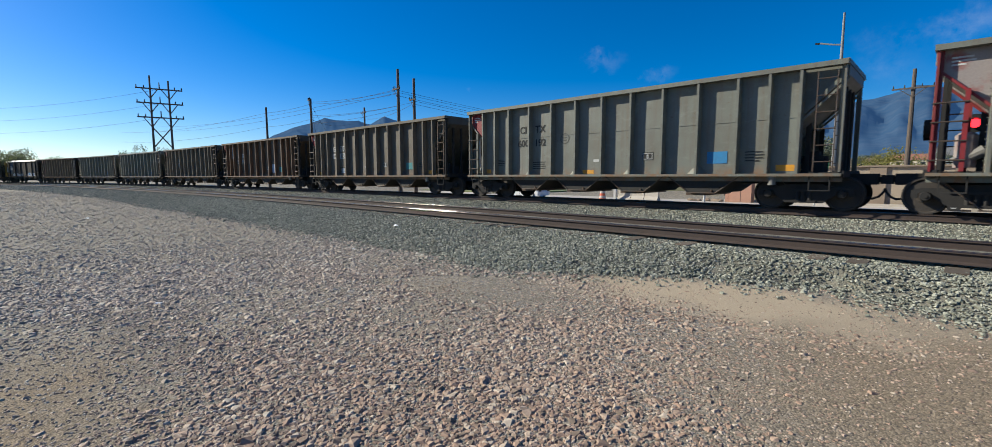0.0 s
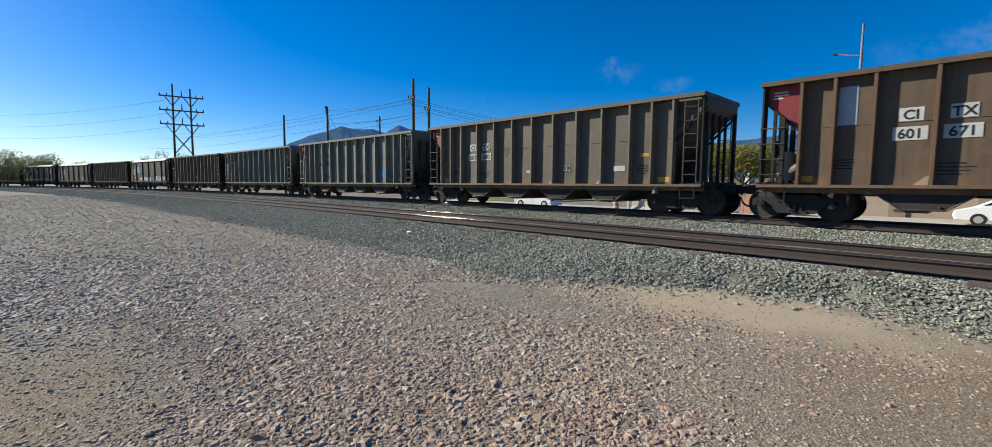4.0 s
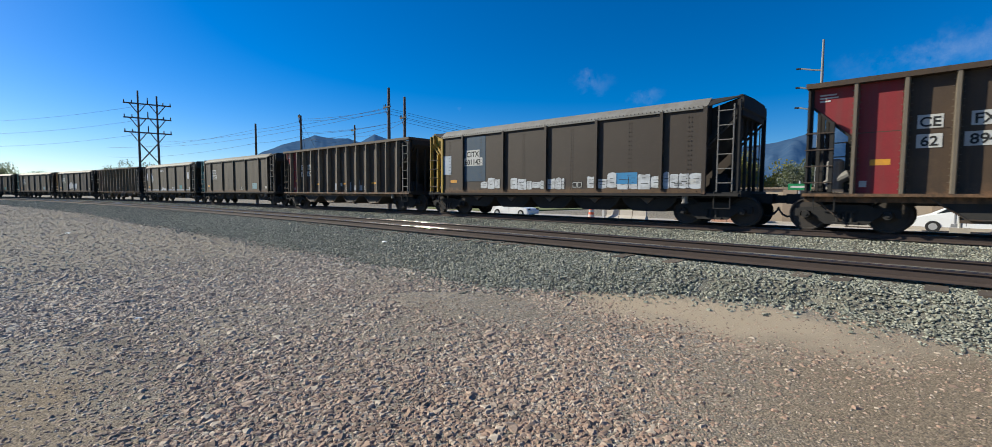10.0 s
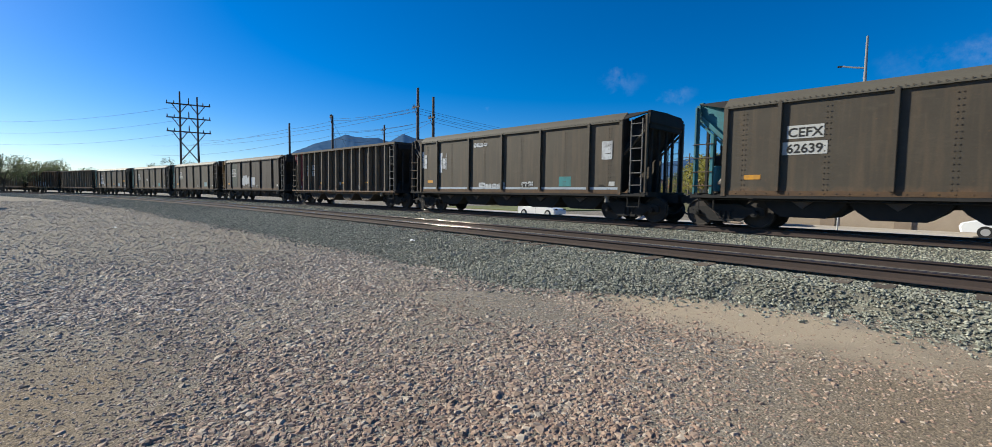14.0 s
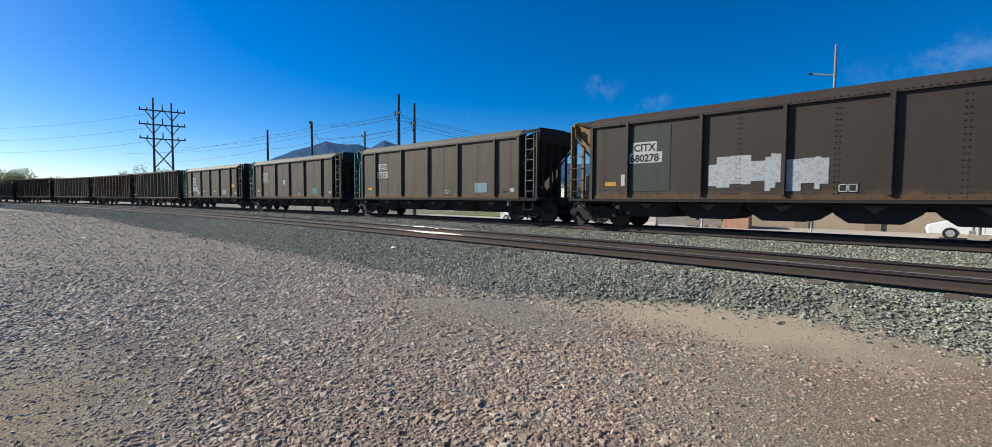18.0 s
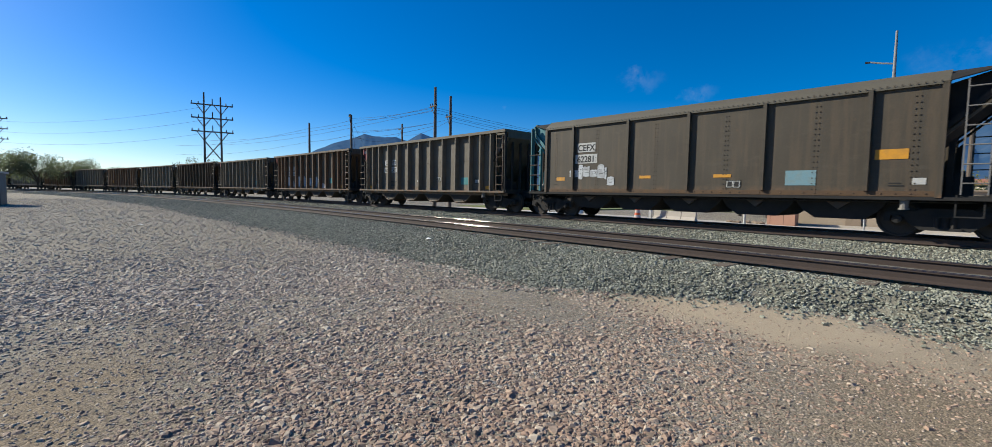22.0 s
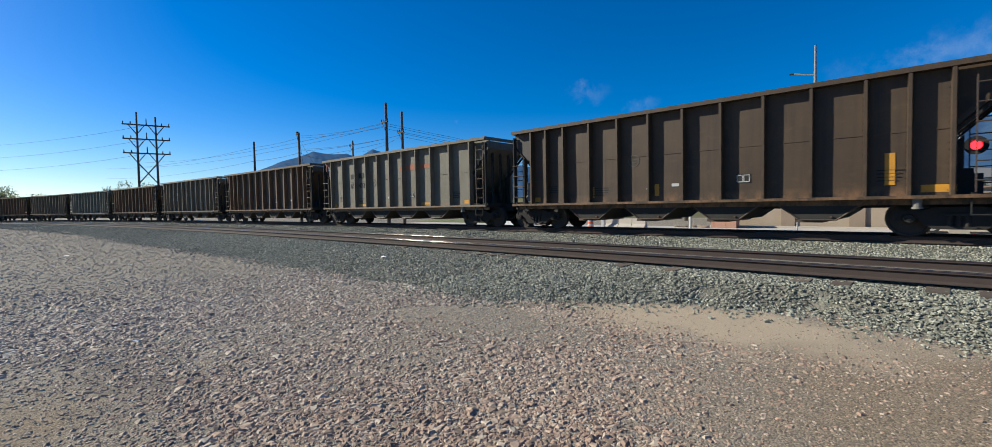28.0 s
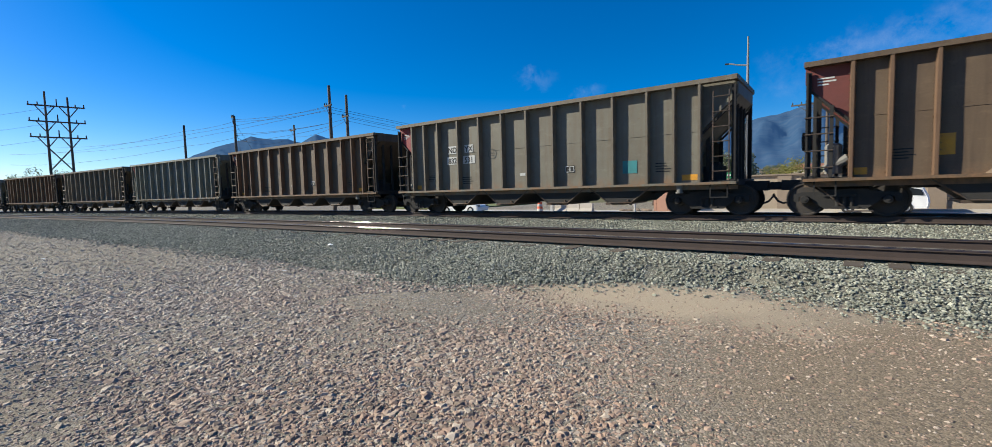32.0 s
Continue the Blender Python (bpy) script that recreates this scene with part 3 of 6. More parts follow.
def truck_parts(car, x):
    """A three-piece truck with its wheelsets, springs and brake rigging."""
    truck = part("truck", shared("bolster", lambda: Geo().box(-0.22, 0.22, -1.0, 1.0, 0.46, 0.70).box(-0.3, 0.3, -0.3, 0.3, 0.68, 0.80).mesh("bolster", BLACK)),
                 None, car, "sooty cast-steel freight truck", pose(x, 0, 0))

    def frame_mesh(sign):
        g = Geo()
        outer = [(-1.16, 0.40), (-1.16, 0.60), (-0.98, 0.66), (-0.62, 0.66), (-0.42, 0.74), (0.42, 0.74), (0.62, 0.66), (0.98, 0.66), (1.16, 0.60),
                 (1.16, 0.40), (1.04, 0.40), (1.02, 0.54), (0.78, 0.54), (0.74, 0.42), (0.45, 0.20), (-0.45, 0.20), (-0.74, 0.42), (-0.78, 0.54), (-1.02, 0.54), (-1.04, 0.40)]
        y0, y1 = (0.90, 1.06)
        if sign < 0:
            y0, y1 = -y1, -y0
        g.prism(outer, 1, y0, y1)
        yo = sign * 1.07
        for xx in (-0.15, 0.0, 0.15):
            g.rod((xx, yo, 0.26), (xx, yo, 0.52), 0.055, n=8)
        g.box(-0.26, 0.26, min(yo - 0.06, yo + 0.06), max(yo - 0.06, yo + 0.06), 0.52, 0.58)
        g.box(-0.3, 0.3, min(yo - 0.06, yo + 0.06), max(yo - 0.06, yo + 0.06), 0.20, 0.27)
        return g.mesh("side_frame", BLACK)

    for sign in (-1, 1):
        part("side_frame", shared(("frame", sign), lambda: frame_mesh(sign)), None, truck)
        for ax in (-AXLE_X, AXLE_X):
            part("bearing_cap", shared(("cap", sign), lambda: Geo().rod((0, sign * 1.0, 0.457), (0, sign * 1.17, 0.457), 0.12, 0.10, 12).rod((0, sign * 1.17, 0.457), (0, sign * 1.19, 0.457), 0.05, n=8).mesh("cap", BLACK)),
                 None, truck, "", pose(ax, 0, 0))
    part("brake_beam", shared("brake", lambda: Geo().rod((-0.38, -0.75, 0.36), (-0.38, 0.75, 0.36), 0.04).rod((0.38, -0.75, 0.36), (0.38, 0.75, 0.36), 0.04)
         .box(-0.45, -0.38, -0.8, -0.68, 0.28, 0.5).box(0.38, 0.45, -0.8, -0.68, 0.28, 0.5).mesh("brake", STEEL)), None, truck)
    prof = [(0.08, -0.86), (0.10, -0.80), (0.16, -0.80), (0.20, -0.775), (0.40, -0.765), (0.42, -0.80), (0.457, -0.80), (0.457, -0.70), (0.49, -0.69), (0.49, -0.665), (0.40, -0.665),
            (0.38, -0.70), (0.20, -0.72), (0.12, -0.66), (0.085, -0.60)]
    for ax in (-AXLE_X, AXLE_X):
        ob = part("wheelset", shared("wheelset", lambda: Geo().lathe(prof, n=24).lathe([(r, -y) for r, y in prof], n=24).rod((0, -1.0, 0), (0, 1.0, 0), 0.085, n=10)
                  .box(0.22, 0.36, -0.775, -0.755, -0.03, 0.03).mesh("wheelset", WHEEL)), None, truck, "pair of steel wheels on an axle", pose(ax, 0, WHEEL_R))
        WHEELSETS.append((ob, ax, car))
    return truck


WHEELSETS = []


def ladder(x0, x1, y, z0, z1, rungs, r=0.016):
    g = Geo()
    for x in (x0, x1):
        g.box(x - 0.014, x + 0.014, y - 0.03, y + 0.03, z0, z1)
    for i in range(rungs):
        z = z0 + (z1 - z0) * (i + 0.6) / rungs
        g.rod((x0, y - 0.03, z), (x1, y - 0.03, z), r, n=6)
    return g


# sooty: the right-hand end takes black in place of shade
def common_parts(car, kind, body, endm, painted=False, sooty=False):
    """Everything below the sill and at the ends that both kinds of car share."""
    part("centre_sill", shared("csill", lambda: Geo().box(-7.9, 7.9, -0.33, 0.33, 0.72, 1.02).mesh("centre_sill", BLACK)), None, car)
    for e in (-1, 1):
        truck_parts(car, e * TRUCK_X)
        part("coupler", shared(("coupler", e), lambda: Geo().box(min(e * 7.85, e * 8.09), max(e * 7.85, e * 8.09), -0.09, 0.09, 0.78, 0.94)
             .box(min(e * 7.95, e * 8.12), max(e * 7.95, e * 8.12), -0.16, 0.14, 0.74, 0.98).mesh("coupler", BLACK)), None, car, "rusty knuckle coupler")
        hose = [(e * 7.52, -0.42, 0.88), (e * 7.53, -0.46, 0.66), (e * 7.59, -0.46, 0.48), (e * 7.70, -0.46, 0.37), (e * 7.83, -0.46, 0.34), (e * 7.96, -0.44, 0.40), (e * 8.05, -0.40, 0.52), (e * 8.09, -0.38, 0.62)]
        part("air_hose", shared(("hose", e), lambda: Geo().tube(hose, 0.03).mesh("hose", BLACK)), None, car, "black rubber brake hose")
        tint = e < 0 and (kind == "b" or painted)
        # right-hand slope sheet goes black on b and wide cars, painted as shaded
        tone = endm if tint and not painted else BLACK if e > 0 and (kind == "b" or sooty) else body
        # end sill, deck and posts
        part("end_sill", shared(("esill", e), lambda: Geo().box(min(e * 7.05, e * 7.3), max(e * 7.05, e * 7.3), -1.5, 1.5, 0.92, 1.10).box(min(e * 6.2, e * 7.1), max(e * 6.2, e * 7.1), -1.45, 1.45, 1.02, 1.06).mesh("end_sill", BLACK)), None, car)
        for y in (-0.85, -0.3, 0.3, 0.85):
            part("end_post", shared(("epost", e, y, kind, endm.name, tint), lambda: Geo().box(min(e * 7.10, e * 7.02), max(e * 7.10, e * 7.02), y - 0.05, y + 0.05, 1.08, 3.62).mesh("end_post", endm if abs(y) > 1 and tint else BLACK)), None, car)
        # inclined end sheet of the hopper
        def slope():
            g = Geo()
            g.prism([(e * 7.25, 3.93), (e * 7.25, 3.60), (e * 7.18, 3.52), (e * 4.75, 1.10), (e * 4.65, 1.10), (e * 4.65, 1.16), (e * 7.10, 3.62), (e * 7.16, 3.93)], 1, -SHEET + 0.02, SHEET - 0.02)
            return g.mesh("slope_sheet", tone)
        part("slope_sheet", shared(("slope", e, tone.name), slope), None, car, "inclined end sheet of the hopper")
        for y in (-0.95, 0.95):
            part("slope_brace", shared(("sbrace", e, y), lambda: Geo().prism([(e * 6.3, 1.06), (e * 6.42, 1.06), (e * 6.42, 2.45), (e * 6.3, 2.33)], 1, y - 0.04, y + 0.04).mesh("brace", BLACK)), None, car)
        for side in (-1, 1):
            lx = sorted((e * 6.52, e * 7.02))
            stile = endm if tint else (body if body.name.startswith(("grey", "dusty")) else BLACK)
            if painted and e < 0:
                stile = ENDS["red"]
            yy = sorted((side * 1.40, side * 1.52))
            part("corner_post", shared(("cpost", e, side, stile.name), lambda: Geo().box(*sorted((e * 7.17, e * 7.22)), *yy, 1.06, 3.84).box(*sorted((e * 7.10, e * 7.17)), *sorted((side * 1.40, side * 1.43)), 1.06, 3.84).mesh("corner_post", stile)), None, car)
            part("corner_flange", shared(("cflange", e, side, stile.name), lambda: Geo().prism([(e * 6.23, 2.50), (e * 6.23, 2.42), (e * 7.16, 3.35), (e * 7.16, 3.43)], 1, *sorted((side * 1.30, side * 1.40))).mesh("flange", stile)), None, car)
            if e < 0:
                part("ladder_stile", shared(("lstile", side, stile.name), lambda: Geo().box(-6.70, -6.61, *yy, 1.06, 2.92).mesh("stile", stile)), None, car)
                for z in (1.32, 1.76, 2.20, 2.64):
                    part("ladder_rung", shared(("rung", stile.name), lambda: Geo().rod((-7.24, 0, 0), (-6.60, 0, 0), 0.018, n=6).mesh("rung", STEEL)), None, car, "", pose(0, side * 1.54, z))
            else:
                bare = LADDER if kind == "b" or sooty else STEEL
                part("side_ladder", shared(("sladder", e, side, bare.name), lambda: ladder(6.60, 7.04, side * 1.48, 1.08, 3.72, 6).mesh("ladder", bare)), None, car, "steel ladder with round rungs")
            g = Geo()
            part("grab_step", shared(("step", e, side), lambda: Geo().box(lx[0], lx[0] + 0.03, side * 1.5 - 0.02, side * 1.5 + 0.02, 0.55, 1.08).box(lx[1] - 0.03, lx[1], side * 1.5 - 0.02, side * 1.5 + 0.02, 0.55, 1.08)
                 .box(lx[0], lx[1], side * 1.5 - 0.03, side * 1.5 + 0.03, 0.55, 0.58).mesh("step", BLACK)), None, car)
    # brake gear on the trailing end
    tankm = endm if endm.name.startswith(("teal", "yellow", "faded")) else TANK
    part("air_reservoir", shared(("res", tankm.name), lambda: Geo().rod((-6.62, -1.0, 1.15), (-6.62, -1.0, 1.90), 0.20, n=14).rod((-6.62, -1.0, 1.90), (-6.62, -1.0, 1.97), 0.20, 0.12, 14).mesh("res", tankm)), None, car, "upright air reservoir")
    part("brake_cylinder", shared("bcyl", lambda: Geo().rod((-6.8, -1.05, 1.25), (-6.3, -1.05, 1.55), 0.14, n=12).mesh("bcyl", TANK)), None, car)
    part("vent_cup", shared("cup", lambda: Geo().rod((5.62, -1.42, 0.96), (5.62, -1.42, 0.74), 0.10, 0.085, 12).rod((5.62, -1.42, 0.74), (5.62, -1.42, 0.70), 0.11, n=12).mesh("cup", TANK)), None, car, "pale steel cup under the side sill")
    part("brake_lever", shared("lever", lambda: Geo().rod((-6.95, -1.22, 0.82), (-6.25, -1.22, 0.16), 0.022, n=6).box(-6.32, -5.75, -1.235, -1.205, 0.14, 0.17).mesh("lever", STEEL)), None, car, "dusty diagonal brake rod")
    part("brake_pipe", shared("pipe", lambda: Geo().tube([(-6.9, -1.28, 0.90), (-3.0, -1.30, 0.88), (3.0, -1.30, 0.88), (6.9, -1.28, 0.90)], 0.022).mesh("pipe", BLACK)), None, car, "thin brake pipe along the sill")
    part("control_valve", shared("valve", lambda: Geo().box(6.2, 6.75, -0.9, -0.2, 1.06, 1.52).box(6.3, 6.6, -0.7, -0.4, 1.52, 1.66).mesh("valve", BLACK)), None, car)
    part("hand_brake", shared("hbrake", lambda: Geo().rod((-7.24, 0.9, 2.2), (-7.5, 0.9, 2.2), 0.28, n=16).mesh("hbrake", BLACK)), None, car)


def side_markings(car, y, spec):
    """Lettering, stencil panels, tape and graffiti on the side that faces the lot."""
    for i, (kindof, x0, x1, z0, z1) in enumerate(spec):
        mat, nm, lab = {
            "plate": (WHITE, "number_plate_panel", "white lettering panel"), "ink": (INK, "stencil", "black stencilled data lines"), "tape": (YELLOWTAG, "reflective_tape", "orange reflective tape"),
            "blue": (BLUETAG, "stencil_panel", "blue stencil panel"), "teal": (TEALTAG, "stencil_panel", "teal stencil panel"), "sky": (SKYTAG, "stencil_panel", "faded cyan stencil panel"), "pale": (PATCH, "paint_patch", "pale overpainted patch"),
            "block": (GRAFFBLOCK, "graffiti", "solid silver paint blocks"), "graff": (GRAFF, "graffiti", "silver spray-paint graffiti"), "dblue": (DARKPANEL, "paint_panel", "dark blue painted panel"), "dgreen": (DARKGREEN, "paint_panel", "dark green painted panel"),
            "stripe": (ORANGE_FADE, "painted_stripe", "faded orange stripe remnant"), "white": (WHITE, "label", "white stencil"), "ring": (FADEDINK, "round_stencil", "faded round stencil"), "rust": (RUSTPATCH, "rust_patch", "orange rust patch low on the sheet"), "cot": (INK, "consolidated_stencil", "black stencil box with white frames")}[kindof]
        if kindof == "ink":
            g = Geo()
            rows = max(2, int((z1 - z0) / 0.075))
            for r in range(rows):
                z = z0 + (z1 - z0) * r / rows
                w = (x1 - x0) * (0.6 + 0.4 * random.random())
                g.box(x0, x0 + w, y - 0.004, y, z, z + 0.028)
            part(nm, g, mat, car, lab)
        elif kindof == "ring":
            g, cx, cz, rr = Geo(), (x0 + x1) / 2, (z0 + z1) / 2, (x1 - x0) / 2
            for k in range(28):
                p0, p1 = 2 * math.pi * k / 28, 2 * math.pi * (k + 1) / 28
                g.add([(cx + r * math.cos(q), y - 0.003, cz + r * math.sin(q)) for r in (rr, rr - 0.03) for q in (p0, p1)], [(0, 1, 3, 2)])
            g.box(cx - rr * 0.5, cx + rr * 0.5, y - 0.004, y - 0.001, cz + 0.02, cz + 0.05).box(cx - rr * 0.4, cx + rr * 0.4, y - 0.004, y - 0.001, cz - 0.08, cz - 0.05)
            part(nm, g, mat, car, lab)
        elif kindof == "graff":
            top, low, x, dark = [], [], x0, Geo()
            q = y - 0.003 - 0.0006 * (i % 4)
            while x < x1 - 0.02:
                w = min(random.uniform(0.22, 0.5), x1 - x)
                hi, lo = z1 - random.uniform(0, 0.4) * (z1 - z0), z0 + random.uniform(0, 0.2) * (z1 - z0)
                c = 0.04
                top += [(x + 0.01, hi - c), (x + c, hi), (x + w * 0.5, hi + random.uniform(-0.03, 0.05)), (x + w - c, hi), (x + w - 0.01, hi - c)]
                low += [(x + 0.01, lo), (x + w * 0.5, lo - 0.02), (x + w - 0.01, lo)]
                dark.box(x + w - 0.02, x + w, q - 0.004, q - 0.002, lo, hi - 0.03)
                for f in (0.35, 0.66):
                    zz = lo + (hi - lo) * (f + random.uniform(-0.08, 0.08))
                    dark.box(x + w * random.uniform(0.15, 0.35), x + w * random.uniform(0.6, 0.85), q - 0.004, q - 0.002, zz, zz + 0.018)
                x += w
            # strip of quads between the two edges
            g, xs = Geo(), sorted({a for a, _ in top})
            tz = np.interp(xs, [a for a, _ in top], [c for _, c in top])
            lz_ = np.interp(xs, [a for a, _ in low], [c for _, c in low])
            for a, hi, lo in zip(xs, tz, lz_):
                g.v += [(a, q, lo), (a, q, float(hi))]
            for k in range(len(xs) - 1):
                g.f.append((2 * k, 2 * k + 2, 2 * k + 3, 2 * k + 1))
            ob = part(nm, g, mat, car, lab)
            part("graffiti_outline", dark, INK, ob)["kind"] = "stuff"
        elif kindof == "block":
            x, q = x0, y - 0.006
            while x < x1 - 0.02:
                w = min(random.uniform(0.12, 0.4), x1 - x)
                part(nm, Geo().box(x, x + w, q, y, z0 + random.uniform(0, 0.3) * (z1 - z0), z1 - random.uniform(0, 0.25) * (z1 - z0)), mat, car, lab)
                x += w
        elif kindof == "cot":
            ob = part(nm, Geo().box(x0, x1, y - 0.004, y, z0, z1), mat, car, lab)
            w = (x1 - x0)
            g = Geo()
            for a, c in ((0.06, 0.48), (0.52, 0.94)):
                for u0, u1, v0, v1 in ((a, c, 0.08, 0.16), (a, c, 0.84, 0.92), (a, a + 0.05, 0.08, 0.92), (c - 0.05, c, 0.08, 0.92)):
                    g.box(x0 + w * u0, x0 + w * u1, y - 0.008, y - 0.0045, z0 + (z1 - z0) * v0, z0 + (z1 - z0) * v1)
            part("frame_lines", g, WHITE, ob)
        else:
            part(nm, Geo().box(x0, x1, y - 0.004, y, z0, z1), mat, car, lab)


def letters(car, text, x, y, z, size, mat, label=""):
    key = ("text", text, size, mat.name)
    if key not in _cache:
        cu = bpy.data.curves.new("lettering", 'FONT')
        cu.body, cu.size, cu.extrude, cu.align_x, cu.offset = text, size, 0.002, 'CENTER', size * 0.022
        tmp = bpy.data.objects.new("tmp", cu)
        me = bpy.data.meshes.new_from_object(tmp)
        bpy.data.objects.remove(tmp)
        bpy.data.curves.remove(cu)
        me.materials.clear()
        me.materials.append(mat)
        _cache[key] = me
    part("lettering", _cache[key], None, car, label, pose(x, y, z, 90, 0, 0))


POCKET = material("sooty_brown_steel", (0.034, 0.031, 0.028), 0.85, second=(0.022, 0.02, 0.018), scale=2, amount=0.7)
RIBS_A = (-6.23, -5.47, -4.63, -3.47, -2.315, -1.158, 0.0, 1.158, 2.315, 3.47, 4.63, 5.47, 6.23)
RIBS_WIDE = (-6.18, -5.2, -4.3, -3.22, -2.12, -1.05, 0.05, 1.15, 2.2, 3.25, 4.3, 5.2, 6.18)
RIBS_LONG = (-6.23, -4.85, -3.47, -2.3, -1.15, 0.0, 1.15, 2.3, 3.47, 4.85, 6.23)
RIBS_B = (-4.75, -2.2, 0.1, 2.4, 4.85)
SILL_Z, TOP_A = 1.0, 3.97


def ribbed_car(body, endname, painted=False, wide=False, long=False, rise=0.0, fine=True):
    """Ribbed open-top coal hopper."""
    bm_, em = BODY[body], ENDS[endname]
    car = new("hopper_car")
    top_z = TOP_A + rise
    ribs = RIBS_WIDE if wide else RIBS_LONG if long else RIBS_A
    ribm = BODY["rusty_ribs"] if body == "brown" else BODY["ribs"] if wide or body in ("taupe", "olive") else bm_
    # wide cars: black right-hand corner and return plates, shade put into their colour
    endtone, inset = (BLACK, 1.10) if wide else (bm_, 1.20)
    chordm = BODY["ribs"] if body == "olive" else BODY["dark"] if wide else bm_
    for side in (-1, 1):
        y0 = min(side * SHEET, side * (SHEET - 0.02))
        part("side_sheet", shared(("sheetA", side, body, rise), lambda: buckled(-6.23, 6.23, SHEET, SILL_Z, top_z, side).mesh("side_sheet", bm_)), None, car, "weathered steel side sheet")
        part("side_sill", shared(("sillA", side, body), lambda: Geo().box(-7.25, 7.25, *sorted((side * 1.30, side * 1.60)), SILL_Z - 0.05, SILL_Z + 0.03)
             .box(-7.25, 7.25, *sorted((side * 1.30, side * 1.33)), SILL_Z - 0.20, SILL_Z - 0.05).mesh("side_sill", bm_)), None, car)
        part("top_chord", shared(("chordA", side, body, wide, rise), lambda: Geo().box(-7.25, 7.25, *sorted((side * (SHEET - 0.03), side * 1.60)), top_z - 0.13, top_z).mesh("top_chord", chordm)), None, car)
        for x in ribs:
            part("rib", shared(("ribA", side, body, wide, rise), lambda: Geo().prism([(-0.06, side * SHEET), (-0.035, side * OUT), (0.035, side * OUT), (0.06, side * SHEET)], 2, SILL_Z, top_z - 0.12).mesh("rib", ribm)), None, car, "", pose(x, 0, 0))
        def bolts():
            g = Geo()
            for x in ribs:
                for k in range(17):
                    z = SILL_Z + 0.14 + k * 0.16
                    for d in (-0.085, 0.085):
                        g.box(x + d - 0.011, x + d + 0.011, *sorted((side * (SHEET - 0.012), side * (SHEET + 0.008))), z - 0.011, z + 0.011)
            return g.mesh("rib_bolting", ribm)
        if side < 0 and fine:
            part("rib_bolting", shared(("bolts", wide, long, body), bolts), None, car, "rows of bolt heads along the ribs")["kind"] = "stuff"

        def seam():
            g = Geo()
            for a, c in zip(ribs, ribs[1:]):
                g.box(a + 0.07, c - 0.07, *sorted((side * SHEET, side * (SHEET + 0.006))), 2.58, 2.60)
            return g.mesh("sheet_seam", bm_)
        part("sheet_seam", shared(("seam", side, wide, long, body), seam), None, car, "riveted seam across the side sheets")["kind"] = "stuff"
        if not wide and body in ("grey", "taupe", "brown") and side < 0:
            for x in (-3.47, -1.158, 1.158, 3.47):
                for d in (-1, 1):
                    part("gusset", shared(("gusset", d, body), lambda: Geo().add([(d * 0.05, -OUT + 0.02, SILL_Z + 0.03), (d * 0.34, -SHEET - 0.004, SILL_Z + 0.03), (d * 0.05, -SHEET - 0.004, SILL_Z + 0.30)], [(0, 1, 2)]).mesh("gusset", bm_)), None, car, "", pose(x, 0, 0))
        if wide and side < 0:
            part("painted_panel", Geo().box(-6.12, -5.27, y0 - 0.004, y0, SILL_Z + 0.03, top_z - 0.13), em, car, "red painted side panel")
        for e in (-1, 1):
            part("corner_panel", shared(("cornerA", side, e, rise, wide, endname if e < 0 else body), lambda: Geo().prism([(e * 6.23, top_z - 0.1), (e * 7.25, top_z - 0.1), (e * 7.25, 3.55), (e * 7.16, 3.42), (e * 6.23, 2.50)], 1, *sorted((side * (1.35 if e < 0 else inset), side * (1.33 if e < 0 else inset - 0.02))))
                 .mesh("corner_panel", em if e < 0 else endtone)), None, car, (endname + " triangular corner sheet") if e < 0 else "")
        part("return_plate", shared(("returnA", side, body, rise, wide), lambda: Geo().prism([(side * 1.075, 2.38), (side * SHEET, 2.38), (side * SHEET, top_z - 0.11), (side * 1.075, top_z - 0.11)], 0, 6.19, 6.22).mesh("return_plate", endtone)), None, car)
    if endname in ("red", "maroon", "faded"):
        part("corner_stencil", shared("cstencil", lambda: Geo().box(-6.98, -6.62, -1.356, -1.352, 3.64, 3.68).box(-6.98, -6.58, -1.356, -1.352, 3.56, 3.60).box(-6.98, -6.74, -1.356, -1.352, 3.48, 3.52).mesh("corner_stencil", WHITE)), None, car, "white stencilled lines")
    for e in (-1, 1):
        part("end_chord", shared(("echordA", e, body, rise), lambda: Geo().box(*sorted((e * 7.13, e * 7.27)), -1.58, 1.58, top_z - 0.12, top_z + 0.01).mesh("end_chord", bm_)), None, car)
    for i, x in enumerate((-3.6, -1.2, 1.2, 3.6)):
        part("hopper_pocket", shared("pocketA", lambda: Geo().prism([(-1.15, 0.98), (1.15, 0.98), (0.42, 0.42), (-0.42, 0.42)], 1, -1.30, 1.30).mesh("pocket", POCKET)), None, car, "sloping discharge pocket", pose(x, 0, 0))
        part("pocket_edge", shared("pedgeA", lambda: Geo().tube([(-1.15, -1.32, 0.98), (-0.42, -1.32, 0.42), (0.42, -1.32, 0.42), (1.15, -1.32, 0.98)], 0.022).mesh("pocket_edge", STEEL)), None, car, "", pose(x, 0, 0))
        part("discharge_gate", shared("gateA", lambda: Geo().box(-0.55, 0.1, -1.2, 1.2, 0.34, 0.42).rod((0.3, -1.36, 0.5), (0.3, 1.36, 0.5), 0.03).mesh("gate", STEEL)), None, car, "", pose(x, 0, 0))
    common_parts(car, "a", bm_, em, painted, wide)
    return car


COVER_TAN = material("dusty_cover_plate", (0.098, 0.087, 0.065), 0.7, second=(0.079, 0.068, 0.050), scale=1.2, amount=0.7, grain=25)


